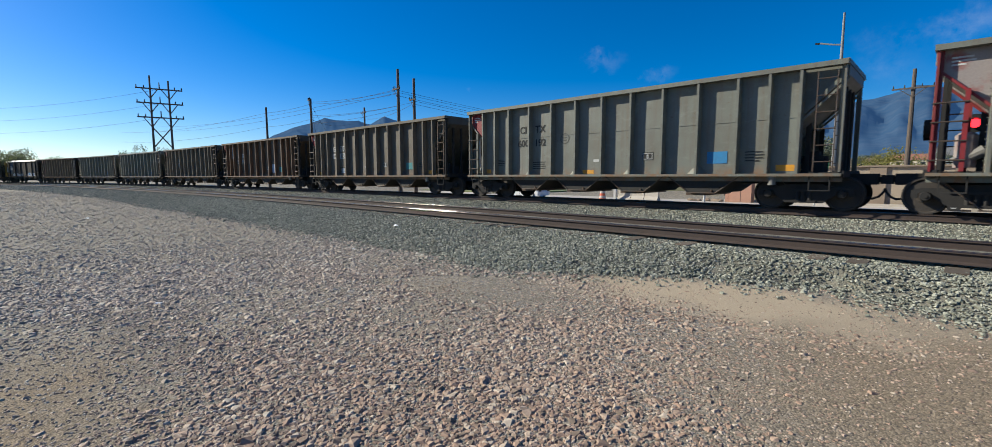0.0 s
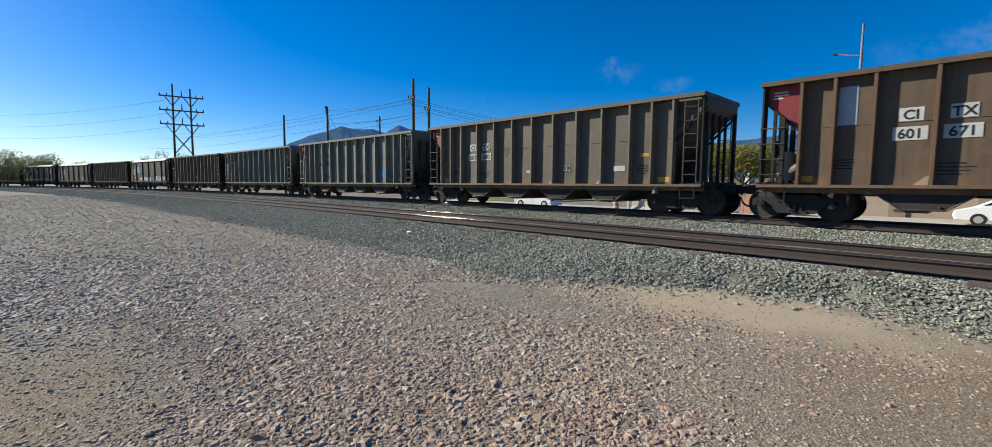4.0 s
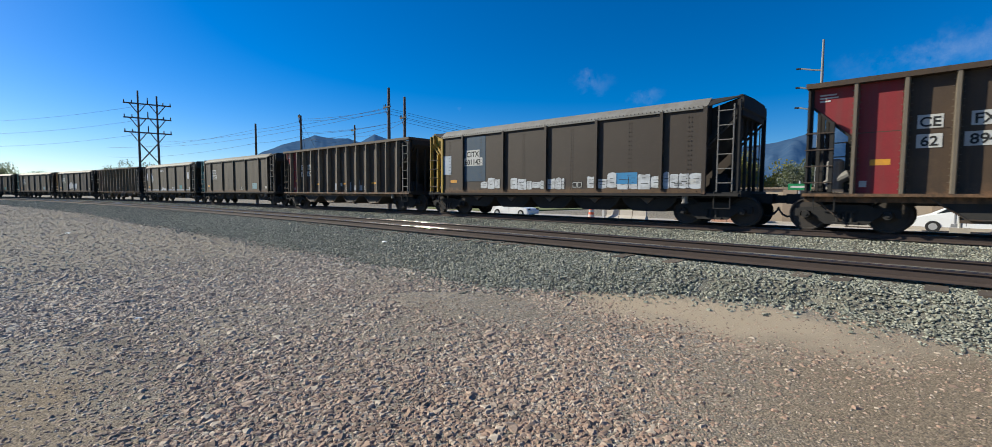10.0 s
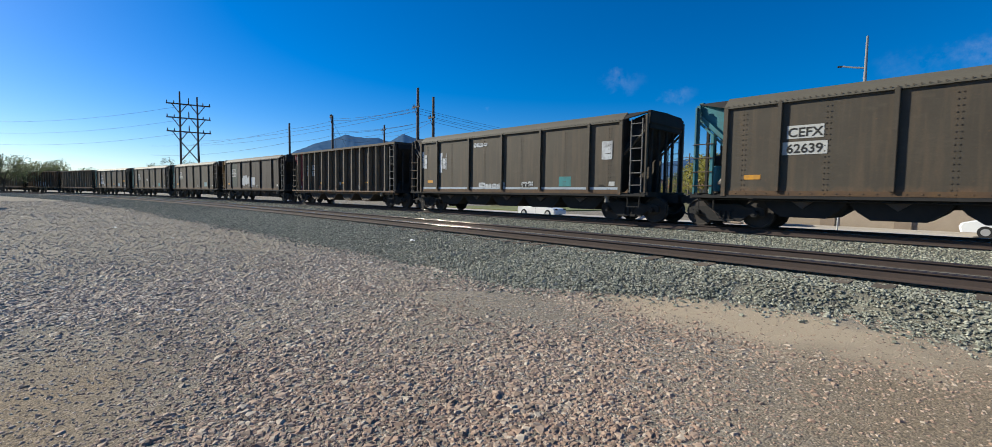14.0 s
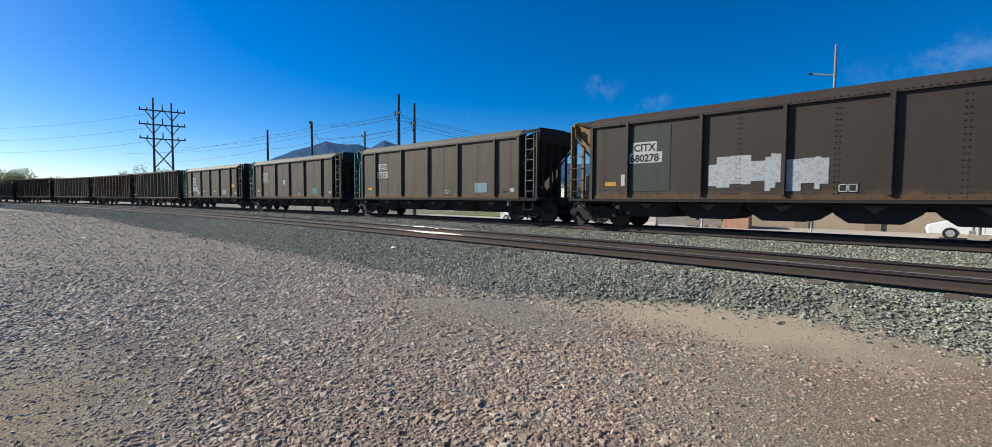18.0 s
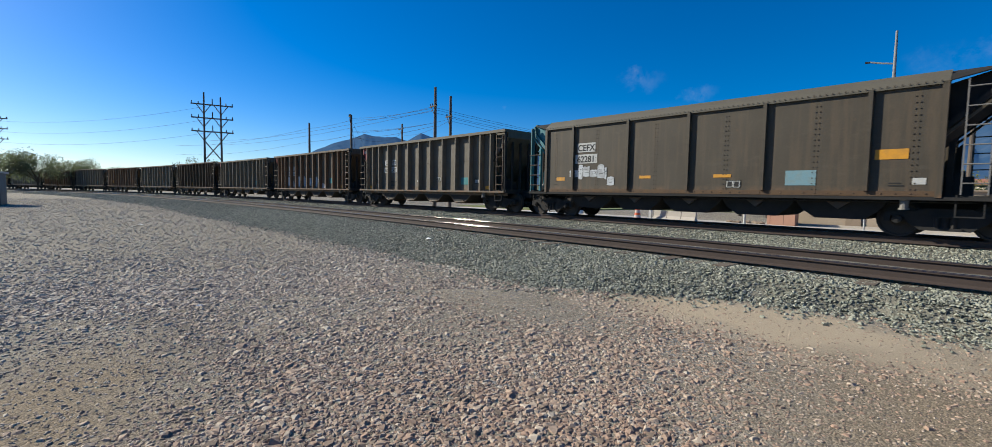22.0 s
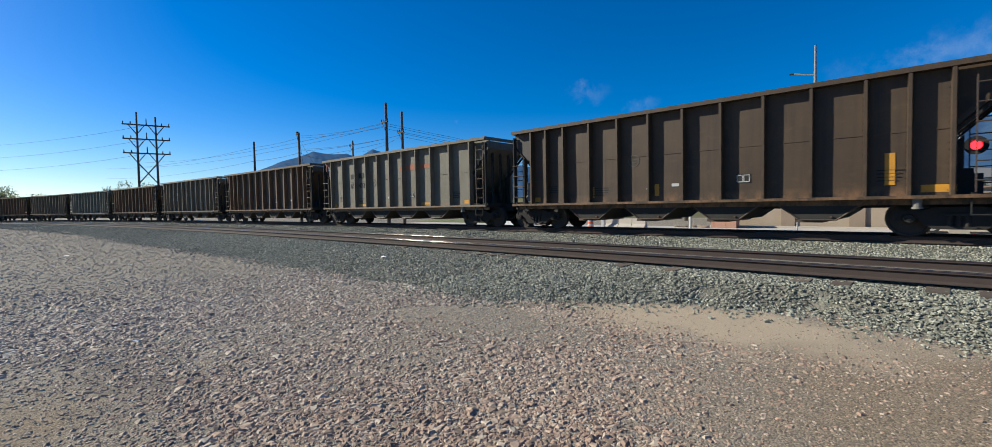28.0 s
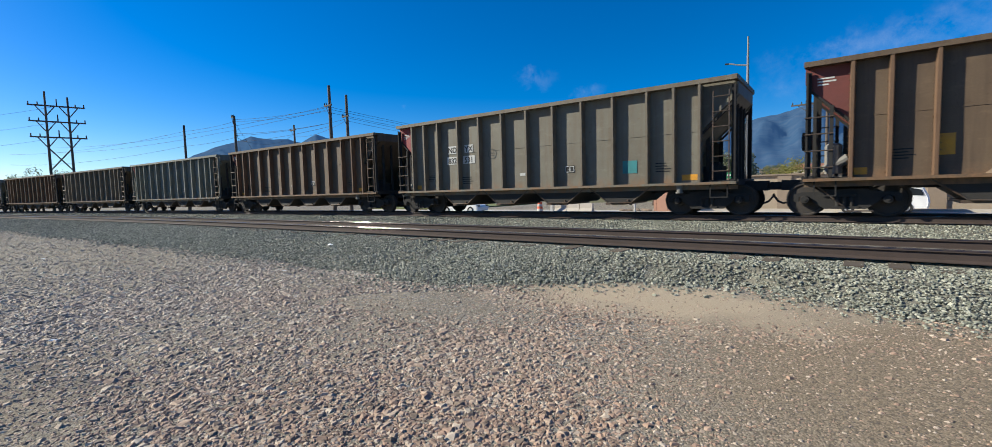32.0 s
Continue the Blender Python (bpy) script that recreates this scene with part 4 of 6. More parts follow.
def smooth_car(body, endname, cover):
    """Smooth-sided, riveted open-top coal hopper with inclined cover plates."""
    bm_, em = BODY[body], ENDS[endname]
    car = new("hopper_car")
    top = 3.72
    for side in (-1, 1):
        part("side_sheet", shared(("sheetB", side, body), lambda: buckled(-6.23, 6.23, 1.53, SILL_Z + 0.02, top, side, 0.009).mesh("side_sheet", bm_)), None, car, "weathered riveted side sheet")
        part("side_sill", shared(("sillB", side), lambda: Geo().box(-7.25, 7.25, *sorted((side * 1.35, side * 1.58)), SILL_Z - 0.06, SILL_Z + 0.02).mesh("side_sill", BLACK)), None, car)
        part("sill_band", shared(("bandB", side), lambda: Geo().box(-6.23, 6.23, *sorted((side * 1.53, side * 1.545)), SILL_Z + 0.03, SILL_Z + 0.16).mesh("sill_band", RUSTBAND)), None, car, "rust-brown lower band")
        part("cover_plate", shared(("coverB", side, cover.name), lambda: Geo().add(
            [(x, side * yy, zz) for x in (-6.29, 6.29) for yy, zz in ((1.60, top - 0.06), (1.60, top - 0.02), (1.42, 3.88), (1.22, 4.03), (1.22, 3.99), (1.53, top - 0.06))],
            [(i, (i + 1) % 6, 6 + (i + 1) % 6, 6 + i) for i in range(6)] + [(5, 4, 3, 2, 1, 0), (6, 7, 8, 9, 10, 11)]).mesh("cover_plate", cover)), None, car, "pale inclined cover plate")

        def rivets():
            g = Geo()
            xs = [(-5.7, 0), (-3.6, 0), (-1.1, 0), (1.3, 0), (3.7, 0), (5.75, 0)]
            for x, _ in xs:
                for dx in (-0.045, 0.045):
                    for k in range(17):
                        z = SILL_Z + 0.2 + k * 0.15
                        g.box(x + dx - 0.013, x + dx + 0.013, *sorted((side * 1.53, side * 1.542)), z - 0.013, z + 0.013)
            for k in range(90):
                x = -6.3 + k * 0.1415
                g.box(x - 0.016, x + 0.016, *sorted((side * 1.60, side * 1.612)), top - 0.01, top + 0.03)
                if k % 2:
                    g.box(x - 0.013, x + 0.013, *sorted((side * 1.545, side * 1.557)), SILL_Z + 0.08, SILL_Z + 0.11)
            return g.mesh("rivets", bm_)
        part("rivets", shared(("rivets", side, body), rivets), None, car, "rows of rivet heads")["kind"] = "stuff"
        for x in RIBS_B:
            part("rib", shared(("ribB", side, body), lambda: Geo().box(-0.05, 0.05, *sorted((side * 1.53, side * 1.63)), SILL_Z + 0.16, top - 0.02).box(-0.075, 0.075, *sorted((side * 1.53, side * 1.538)), SILL_Z + 0.16, top).mesh("rib", bm_)), None, car, "", pose(x, 0, 0))
        for e in (-1, 1):
            part("end_stile", shared(("stileB", side, e, body, endname), lambda: Geo().box(*sorted((e * 6.17, e * 6.29)), *sorted((side * 1.50, side * 1.60)), SILL_Z, top).mesh("end_stile", em if (e < 0 and endname == "yellow") else bm_)), None, car)
            # left corner keeps the end paint; the right one is black to deepen its shade
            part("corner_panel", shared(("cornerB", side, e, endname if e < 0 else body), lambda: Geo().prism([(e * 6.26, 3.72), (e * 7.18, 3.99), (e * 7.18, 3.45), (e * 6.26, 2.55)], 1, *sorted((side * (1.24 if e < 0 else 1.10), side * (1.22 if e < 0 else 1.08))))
                 .mesh("corner_panel", em if e < 0 else BLACK)), None, car, (endname + " triangular corner sheet") if e < 0 else "triangular corner sheet blackened for shade")
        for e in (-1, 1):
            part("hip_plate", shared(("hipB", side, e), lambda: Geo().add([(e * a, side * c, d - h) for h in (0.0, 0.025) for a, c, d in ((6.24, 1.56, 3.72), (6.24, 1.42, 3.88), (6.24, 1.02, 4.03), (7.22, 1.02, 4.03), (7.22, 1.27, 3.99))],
                [(0, 1, 2, 3, 4), (9, 8, 7, 6, 5)] + [(i, (i + 1) % 5, 5 + (i + 1) % 5, 5 + i) for i in range(5)]).mesh("hip_plate", BLACK)), None, car, "black sloping plate at the roof's end")
            # right-hand return plate also black, colour standing in for shade
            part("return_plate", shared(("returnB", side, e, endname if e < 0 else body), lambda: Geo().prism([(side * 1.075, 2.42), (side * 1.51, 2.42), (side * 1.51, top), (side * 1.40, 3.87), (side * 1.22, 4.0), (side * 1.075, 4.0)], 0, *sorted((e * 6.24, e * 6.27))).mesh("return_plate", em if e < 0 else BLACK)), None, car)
    for e in (-1, 1):
        # end sheet: painted on the left, darkened to black on the shaded right
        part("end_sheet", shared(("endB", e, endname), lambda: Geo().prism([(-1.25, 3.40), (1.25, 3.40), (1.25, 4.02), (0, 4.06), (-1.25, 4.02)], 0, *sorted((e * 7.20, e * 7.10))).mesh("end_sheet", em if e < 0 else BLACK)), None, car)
    for x in (-4.2, -2.1, 0.0, 2.1, 4.2):
        part("hopper_pocket", shared("pocketB", lambda: Geo().prism([(-1.04, 0.96), (1.04, 0.96), (1.0, 0.80), (0.85, 0.62), (0.55, 0.40), (-0.55, 0.40), (-0.85, 0.62), (-1.0, 0.80)], 1, -1.05, 1.05).mesh("pocket", BLACK)), None, car, "sloping discharge pocket", pose(x, 0, 0))
        part("pocket_brace", shared("pbraceB", lambda: Geo().prism([(-0.28, 0.88), (0.28, 0.88), (0.0, 0.66)], 1, -1.14, -1.06).mesh("pbrace", STEEL)), None, car, "", pose(x, 0, 0))
    common_parts(car, "b", bm_, em)
    return car


COMMON_A = [("ring", -1.97, -1.55, 2.24, 2.66), ("tape", -6.25, -5.9, 1.10, 1.28), ("ink", -5.5, -4.95, 1.45, 1.75), ("ink", -3.4, -2.7, 1.28, 1.62), ("white", -0.42, -0.18, 1.50, 1.60), ("cot", 1.55, 1.95, 1.52, 1.78),
            ("tape", 5.68, 6.3, 1.10, 1.28), ("ink", 4.85, 5.4, 1.40, 1.75)]
COMMON_W = [("tape", -2.85, -2.42, 1.52, 1.62), ("tape", 0.42, 0.85, 1.52, 1.62), ("tape", 3.5, 4.02, 1.52, 1.62), ("tape", -5.85, -5.45, 1.75, 1.9), ("cot", 2.75, 3.25, 1.15, 1.45), ("white", -6.05, -5.9, 1.2, 1.36), ("white", 0.12, 0.32, 1.42, 1.62)]
COMMON_B = [("cot", 1.35, 1.8, 1.22, 1.46), ("white", 5.75, 6.0, 1.32, 1.48), ("tape", -5.65, -5.2, 1.50, 1.64), ("ink", 5.3, 5.65, 1.28, 1.4)]
# kind, body paint, end paint, letters above and below (or none), plate behind them, extra marks
CARS = [
    ("a", "grey", "faded", "", "", "", []),
    ("a", "grey", "red", "CI TX", "600 192", "", [("blue", 3.75, 4.35, 1.35, 1.72), ("tape", -0.9, -0.4, 1.06, 1.2)]),
    ("a", "taupe", "red", "CI TX", "681 385", "plate", [("teal", 3.75, 4.35, 1.35, 1.72), ("pale", -3.2, -2.8, 1.2, 1.5)]),
    ("a", "brown", "red", "CI TX", "601 671", "plate", [("pale", 2.5, 3.45, 1.25, 1.95), ("teal", 3.75, 4.35, 1.35, 1.72), ("pale", -5.5, -5.0, 2.6, 3.6)]),
    ("a", "taupe", "red", "CI TX", "601 640", "plate", [("white", 3.9, 4.4, 1.5, 1.7), ("tape", 5.0, 5.4, 2.0, 2.12)]),
    ("a", "grey", "red", "CI TX", "600 208", "", [("blue", 3.75, 4.35, 1.35, 1.72)]),
    ("a", "grey", "red", "CI TX", "600 163", "", [("blue", 3.75, 4.35, 1.35, 1.72)]),
    ("a", "dark", "red", "CE FX", "62 894", "plate", [("pale", 1.42, 2.13, 1.06, 1.86)]),
    ("b", "umber", "yellow", "CITX", "601143", "plate", [("dblue", -4.8, -3.3, 1.55, 3.6), ("pale", -6.2, -5.6, 1.9, 2.8), ("graff", -3.6, -2.4, 1.15, 1.7), ("graff", -1.8, 1.0, 1.15, 1.65), ("graff", 2.0, 6.2, 1.15, 1.75), ("blue", 3.2, 4.0, 1.35, 1.75)]),
    ("a", "dark", "red", "CE FX", "62 416", "plate", [("pale", -0.5, -0.1, 1.2, 1.6), ("pale", 0.75, 1.0, 1.15, 1.5), ("pale", 1.0, 1.35, 1.12, 1.66), ("pale", 1.72, 2.55, 1.15, 1.45), ("pale", 1.92, 2.3, 1.45, 1.75)]),
    ("b", "sand", "teal", "CEFX", "62639", "plate", [("sky", 3.55, 4.35, 1.30, 1.75)]),
    ("b", "sand", "black", "", "", "", [("graff", -6.2, -5.7, 2.2, 3.4), ("graff", -4.6, -4.0, 2.0, 3.3), ("graff", -1.9, -0.9, 3.2, 3.4), ("graff", -1.5, 0.3, 1.25, 1.5), ("graff", 1.3, 2.0, 1.3, 1.6), ("graff", 5.4, 5.9, 2.2, 3.3), ("teal", 3.4, 4.0, 1.3, 1.7), ("pale", -6.1, 6.15, 1.18, 1.27)]),
    ("a", "dark", "red", "CE FX", "62 353", "plate", [("stripe", -2.95, -2.7, 1.1, 1.4)]),
    ("b", "umber", "ochre", "CITX", "680278", "plate", [("dgreen", -4.7, -3.2, 1.3, 3.5), ("block", -1.95, 0.04, 1.25, 2.35), ("block", 0.16, 1.15, 1.2, 2.2), ("white", -5.0, -4.8, 1.5, 1.9)]),
    ("b", "sand", "teal", "CEFX", "62627", "plate", [("sky", 3.55, 4.35, 1.30, 1.75)]),
    ("b", "sand", "teal", "CEFX", "62682", "plate", [("teal", 3.55, 4.15, 1.30, 1.7), ("graff", -1.0, -0.6, 2.0, 2.4)]),
    ("b", "sand", "teal", "CEFX", "62281", "plate", [("graff", -4.95, -3.1, 1.55, 2.15), ("graff", -3.1, -2.75, 1.3, 1.75), ("tape", 5.0, 5.65, 1.95, 2.2), ("tape", -1.7, -1.25, 1.55, 1.65), ("tape", 0.95, 1.5, 1.55, 1.65), ("sky", 3.0, 3.75, 1.3, 1.72)]),
    ("a", "taupe", "red", "CI TX", "601 587", "plate", [("teal", 3.75, 4.35, 1.35, 1.72), ("white", 4.9, 5.2, 1.45, 1.6)]),
    ("a", "brown", "red", "CI TX", "601 666", "plate", [("graff", -4.45, -3.75, 1.1, 2.2), ("graff", -3.35, -2.55, 1.1, 1.75), ("graff", -2.2, -1.8, 1.1, 2.25), ("graff", -1.55, -0.65, 1.1, 2.1), ("graff", -0.45, 0.5, 1.1, 2.05), ("graff", 0.72, 1.65, 1.1, 2.0), ("graff", 2.45, 3.35, 1.06, 1.5), ("teal", 3.75, 4.4, 1.45, 1.85), ("rust", 5.55, 6.15, 1.06, 1.35), ("rust", 1.8, 2.3, 1.06, 1.25)]),
    ("a", "taupe", "red", "", "", "", [("teal", 3.75, 4.35, 1.35, 1.72)]),
    ("a", "dark", "black", "", "", "", [("white", -1.3, -1.1, 1.4, 1.5), ("tape", -3.5, -3.35, 1.2, 1.6), ("tape", -1.0, -0.85, 1.2, 1.6), ("tape", 5.0, 5.2, 1.3, 2.1)]),
    ("a", "olive", "maroon", "BARS", "651 472", "", [("stripe", 0.75, 1.1, 2.95, 3.2), ("stripe", 1.3, 2.2, 2.95, 3.25), ("stripe", 2.45, 3.4, 2.98, 3.2), ("tape", -3.4, -2.4, 1.1, 1.22), ("tape", 2.5, 3.4, 1.1, 1.22)]),
    ("a", "brown", "maroon", "", "", "", [("tape", -4.6, -4.3, 1.5, 2.0), ("white", 4.0, 4.3, 1.6, 1.7)]),
    ("a", "olive", "red", "ND YX", "832 531", "plate", [("teal", 3.75, 4.25, 1.40, 1.82)]),
]
_far = ["brown", "grey", "taupe", "brown", "grey", "taupe", "dark", "taupe", "grey", "brown", "taupe", "taupe"]
CARS += [("a", c, "red" if i % 3 else "maroon", "", "", "", []) for i, c in enumerate(_far)]
PAINT_WORDS = {"grey": "weathered grey", "taupe": "dusty taupe", "brown": "rusty brown", "dark": "dark sooty brown", "sand": "dusty olive-tan", "umber": "dull umber brown", "olive": "olive-grey"}
TRAIN = []


def build_train():
    for i, (kindof, body, endname, top, low, plate, extra) in enumerate(CARS):
        car = smooth_car(body, endname, {"yellow": ROOF_GREY, "ochre": BODY["umber"]}.get(endname, COVER_TAN)) if kindof == "b" else ribbed_car(body, endname, i == 0, i in (7, 9, 12), i == 21, 0.13 if i in (20, 21, 22, 23) else 0.0, i < 24)
        what = ("%s ribbed coal hopper car with %s corners" if kindof == "a" else "%s riveted hopper car with %s ends") % (PAINT_WORDS[body], endname)
        if any(k == "graff" for k, *_ in extra):
            what += " and graffiti"
        tagged(car, what, "hopper car", "cars of the coal train")
        y = -SHEET if kindof == "a" else -1.53
        side_markings(car, y - 0.001, (COMMON_W if i in (7, 9, 12) else COMMON_A if kindof == "a" else COMMON_B) + list(extra))
        ink = INK
        lx, lz = (-3.47 if i not in (7, 9, 12) else -4.3, 2.64 if plate else 2.78) if kindof == "a" else (-4.12, 2.68)
        if top:
            size = (0.32 if plate else 0.40) if kindof == "a" else 0.35
            halves = [top.split(), low.split()] if kindof == "a" else [[top], [low]]
            for r, words in enumerate(halves):
                for k, word in enumerate(words):
                    cx = lx + (0.46 * (2 * k - 1) if len(words) == 2 else 0)
                    zz = lz - r * ((0.46 if plate else 0.56) if kindof == "a" else (0.45 if top == "CEFX" else 0.36))
                    if plate:
                        w = 0.19 * len(word) + 0.08 if kindof == "a" else 0.195 * len(word) + 0.1
                        part("lettering_panel", Geo().box(cx - w / 2, cx + w / 2, y - 0.006, y - 0.002, zz - 0.05, zz + (0.28 if kindof == "a" else 0.31)), WHITE, car, "white lettering panel")
                    if word == "BA" or word == "BARS" or top == "BARS" and r == 0:
                        part("mark", Geo().box(cx - 0.74, cx - 0.14, y - 0.006, y - 0.002, zz, zz + 0.28).box(cx + 0.14, cx + 0.70, y - 0.006, y - 0.002, zz, zz + 0.3), INK, car, "black owner's mark")
                    else:
                        letters(car, word, cx, y - (0.009 if plate else 0.003), zz, size, ink, "black reporting mark")
        TRAIN.append((car, FIRST + (i - 1) * PITCH + float(np.interp(i, [18, 20, 22], [0.0, 0.24, 0.16]))))


build_train()


def car_pose(s):
    # bogie to bogie chord
    xa, ya, _ = on_track(s - TRUCK_X)
    xb, yb, _ = on_track(s + TRUCK_X)
    x, y = (xa + xb) / 2, (ya + yb) / 2
    return pose(x, y, RAIL_Z + 0.004, 0, 0, math.degrees(math.atan2(ya - yb, xa - xb)))


def motions():
    where = {}
    for car, s0 in TRAIN:
        where[car] = s0
        walk(car, [(t, car_pose(s0 - SPEED * t)) for t in range(0, 33)])
    for ob, ax, car in WHEELSETS:
        s0 = where[car]
        rows = []
        spin = math.degrees(SPEED / WHEEL_R) / FPS
        first = max(0, int((s0 - 38) / SPEED * FPS))
        last = min(32 * FPS, int((s0 + 8) / SPEED * FPS))
        if last <= first:
            continue
        if first > 0:
            rows.append((0.0, pose(ax, 0, WHEEL_R)))
        for k in range(first, last + 1):
            rows.append((k / FPS, pose(ax, 0, WHEEL_R, 0, (spin * (k - first)) % 360, 0)))
        if last < 32 * FPS:
            rows.append((32.0, pose(ax, 0, WHEEL_R, 0, (spin * (last - first)) % 360, 0)))
        walk(ob, rows)


# ---- behind the tracks ----
WALLM = material("beige_masonry", (0.36, 0.29, 0.215), 0.9, second=(0.28, 0.22, 0.165), scale=1.2, amount=0.6, grain=18, bump=0.4, object_space=False)
WALLCAP = material("darker_masonry", (0.27, 0.205, 0.15), 0.9, second=(0.2, 0.155, 0.115), scale=1.2, amount=0.6, grain=18, bump=0.4, object_space=False)
WOOD = material("weathered_pole_wood", (0.13, 0.10, 0.08), 0.9, second=(0.08, 0.065, 0.055), scale=2, amount=0.7, streak=(0.06, 0.05, 0.04), grain=20)
GALV = material("galvanised_steel", (0.50, 0.50, 0.49), 0.5, 0.6, second=(0.38, 0.37, 0.35), scale=2)
MASTM = material("weathering_steel_pole", (0.22, 0.225, 0.23), 0.75, 0.0, second=(0.15, 0.15, 0.155), scale=1.2)
WIRE = material("dark_cable", (0.03, 0.03, 0.035), 0.7)
# distance haze over the mountains: put into a bluish base and faint blue glow
HAZED_ROCK = material("mountain_forest_hazed_blue", (0.020, 0.042, 0.070), 1.0, second=(0.050, 0.068, 0.090), scale=0.012, amount=0.9, grain=0.05, bump=0.0, dist=1, object_space=False, gloss=0.0)
_rb = HAZED_ROCK.node_tree.nodes["Principled BSDF"]
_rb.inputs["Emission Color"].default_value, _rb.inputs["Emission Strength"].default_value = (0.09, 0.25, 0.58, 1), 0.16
CARWHITE = material("white_car_paint", (0.75, 0.75, 0.74), 0.25, second=(0.68, 0.68, 0.66), scale=1, amount=0.3, bump=0.0)
GLASS = material("dark_window_glass", (0.02, 0.025, 0.03), 0.08)
RUBBER = material("tyre_rubber", (0.02, 0.02, 0.02), 0.9)
def leaf_material(name, a, c):
    m = material(name, a, 0.7, second=c, scale=1.5, amount=0.8, rand=0.4)
    n, l = m.node_tree.nodes, m.node_tree.links
    b, out = n["Principled BSDF"], n["Material Output"]
    tr = n.new("ShaderNodeBsdfTranslucent")
    tr.inputs["Color"].default_value = (a[0] * 1.6, a[1] * 1.7, a[2] * 1.1, 1)
    mx = n.new("ShaderNodeMixShader")
    mx.inputs[0].default_value = 0.35
    l.new(b.outputs[0], mx.inputs[1])
    l.new(tr.outputs[0], mx.inputs[2])
    l.new(mx.outputs[0], out.inputs["Surface"])
    return m


LEAF = leaf_material("tree_leaf", (0.115, 0.128, 0.092), (0.14, 0.145, 0.10))
LEAFY = leaf_material("autumn_leaf", (0.23, 0.20, 0.06), (0.13, 0.14, 0.05))
BARK = material("tree_bark", (0.09, 0.07, 0.055), 0.95, second=(0.05, 0.04, 0.03), scale=6)
GRASS = material("roadside_grass", (0.14, 0.17, 0.05), 0.95, second=(0.20, 0.17, 0.08), scale=2, amount=0.7, grain=50, bump=0.5, object_space=False)
PINK = material("terracotta_cabinet", (0.42, 0.23, 0.16), 0.8, second=(0.33, 0.19, 0.14), scale=2)
REDLIGHT = glow("red_signal_lens", (1.0, 0.02, 0.03), 3.0)
SIGNALBLACK = material("signal_black", (0.015, 0.015, 0.015), 0.6)
ORANGE = material("orange_plastic", (0.75, 0.13, 0.05), 0.6, second=(0.6, 0.12, 0.05), scale=4)
SIGNGREEN = material("green_sign", (0.01, 0.22, 0.08), 0.5)


def build_road():
    g = Geo()
    xs = list(np.arange(-70, 80, 2.0))
    for x in xs:
        g.v += [(x, 25.0, -0.70), (x, 25.0, -0.60), (x, 40.6, -0.60), (x, 40.6, -0.70)]
    for i in range(len(xs) - 1):
        for j in range(3):
            p = i * 4 + j
            g.f.append((p, p + 1, p + 5, p + 4))
    road = solid("road", g, CONCRETE, "pale concrete road behind the tracks", "road", "structure")
    for y in (32.0, 39.6):
        part("road_line", Geo().box(-70, 78, y, y + 0.12, -0.602, -0.594), WHITE, road)
    solid("kerb", Geo().box(-14, 78, 40.2, 40.5, -0.65, -0.45), CONCRETE, "pale concrete kerb below the wall", "kerb", "structure")


build_road()


def build_wall():
    x = -13.2
    wall = solid("wall_roadside", Geo().box(-13.2, 70, 41.1, 41.4, -0.7, 2.05), WALLM, "beige masonry wall along the road", "wall", "structure")
    while x < 60:
        part("pilaster", Geo().box(x, x + 0.9, 40.95, 41.1, -0.7, 2.05), WALLCAP, wall)
        part("coping", Geo().box(x, x + 4.18, 40.9, 41.5, 2.05, 2.15), WALLCAP, wall)
        x += 4.2


build_wall()


def pole(x, y, h, r=0.16, arms=(), braces=True, name="utility_pole", label="tall weathered wooden utility pole", base=0.2, heading=0.0, group="utility poles"):
    t = thing(name, label, "utility pole", group, pose(x, y, base, 0, 0, heading))
    part("pole", Geo().rod((0, 0, -0.3), (0, 0, h), r, r * 0.62, 10), WOOD, t)
    for z, w in arms:
        part("crossarm", Geo().box(-w / 2, w / 2, -r - 0.06, -r + 0.06, z - 0.06, z + 0.06), WOOD, t)
        for k in (-0.46, -0.2, 0.2, 0.46):
            part("insulator", Geo().rod((w * k, -r, z + 0.05), (w * k, -r, z + 0.28), 0.05, 0.035, 6), SIGNALBLACK, t)
        if braces:
            for k in (-0.3, 0.3):
                part("arm_brace", Geo().rod((w * k, -r, z - 0.05), (0, -r * 0.8, z - 0.7), 0.025, n=5), WOOD, t)
    return t


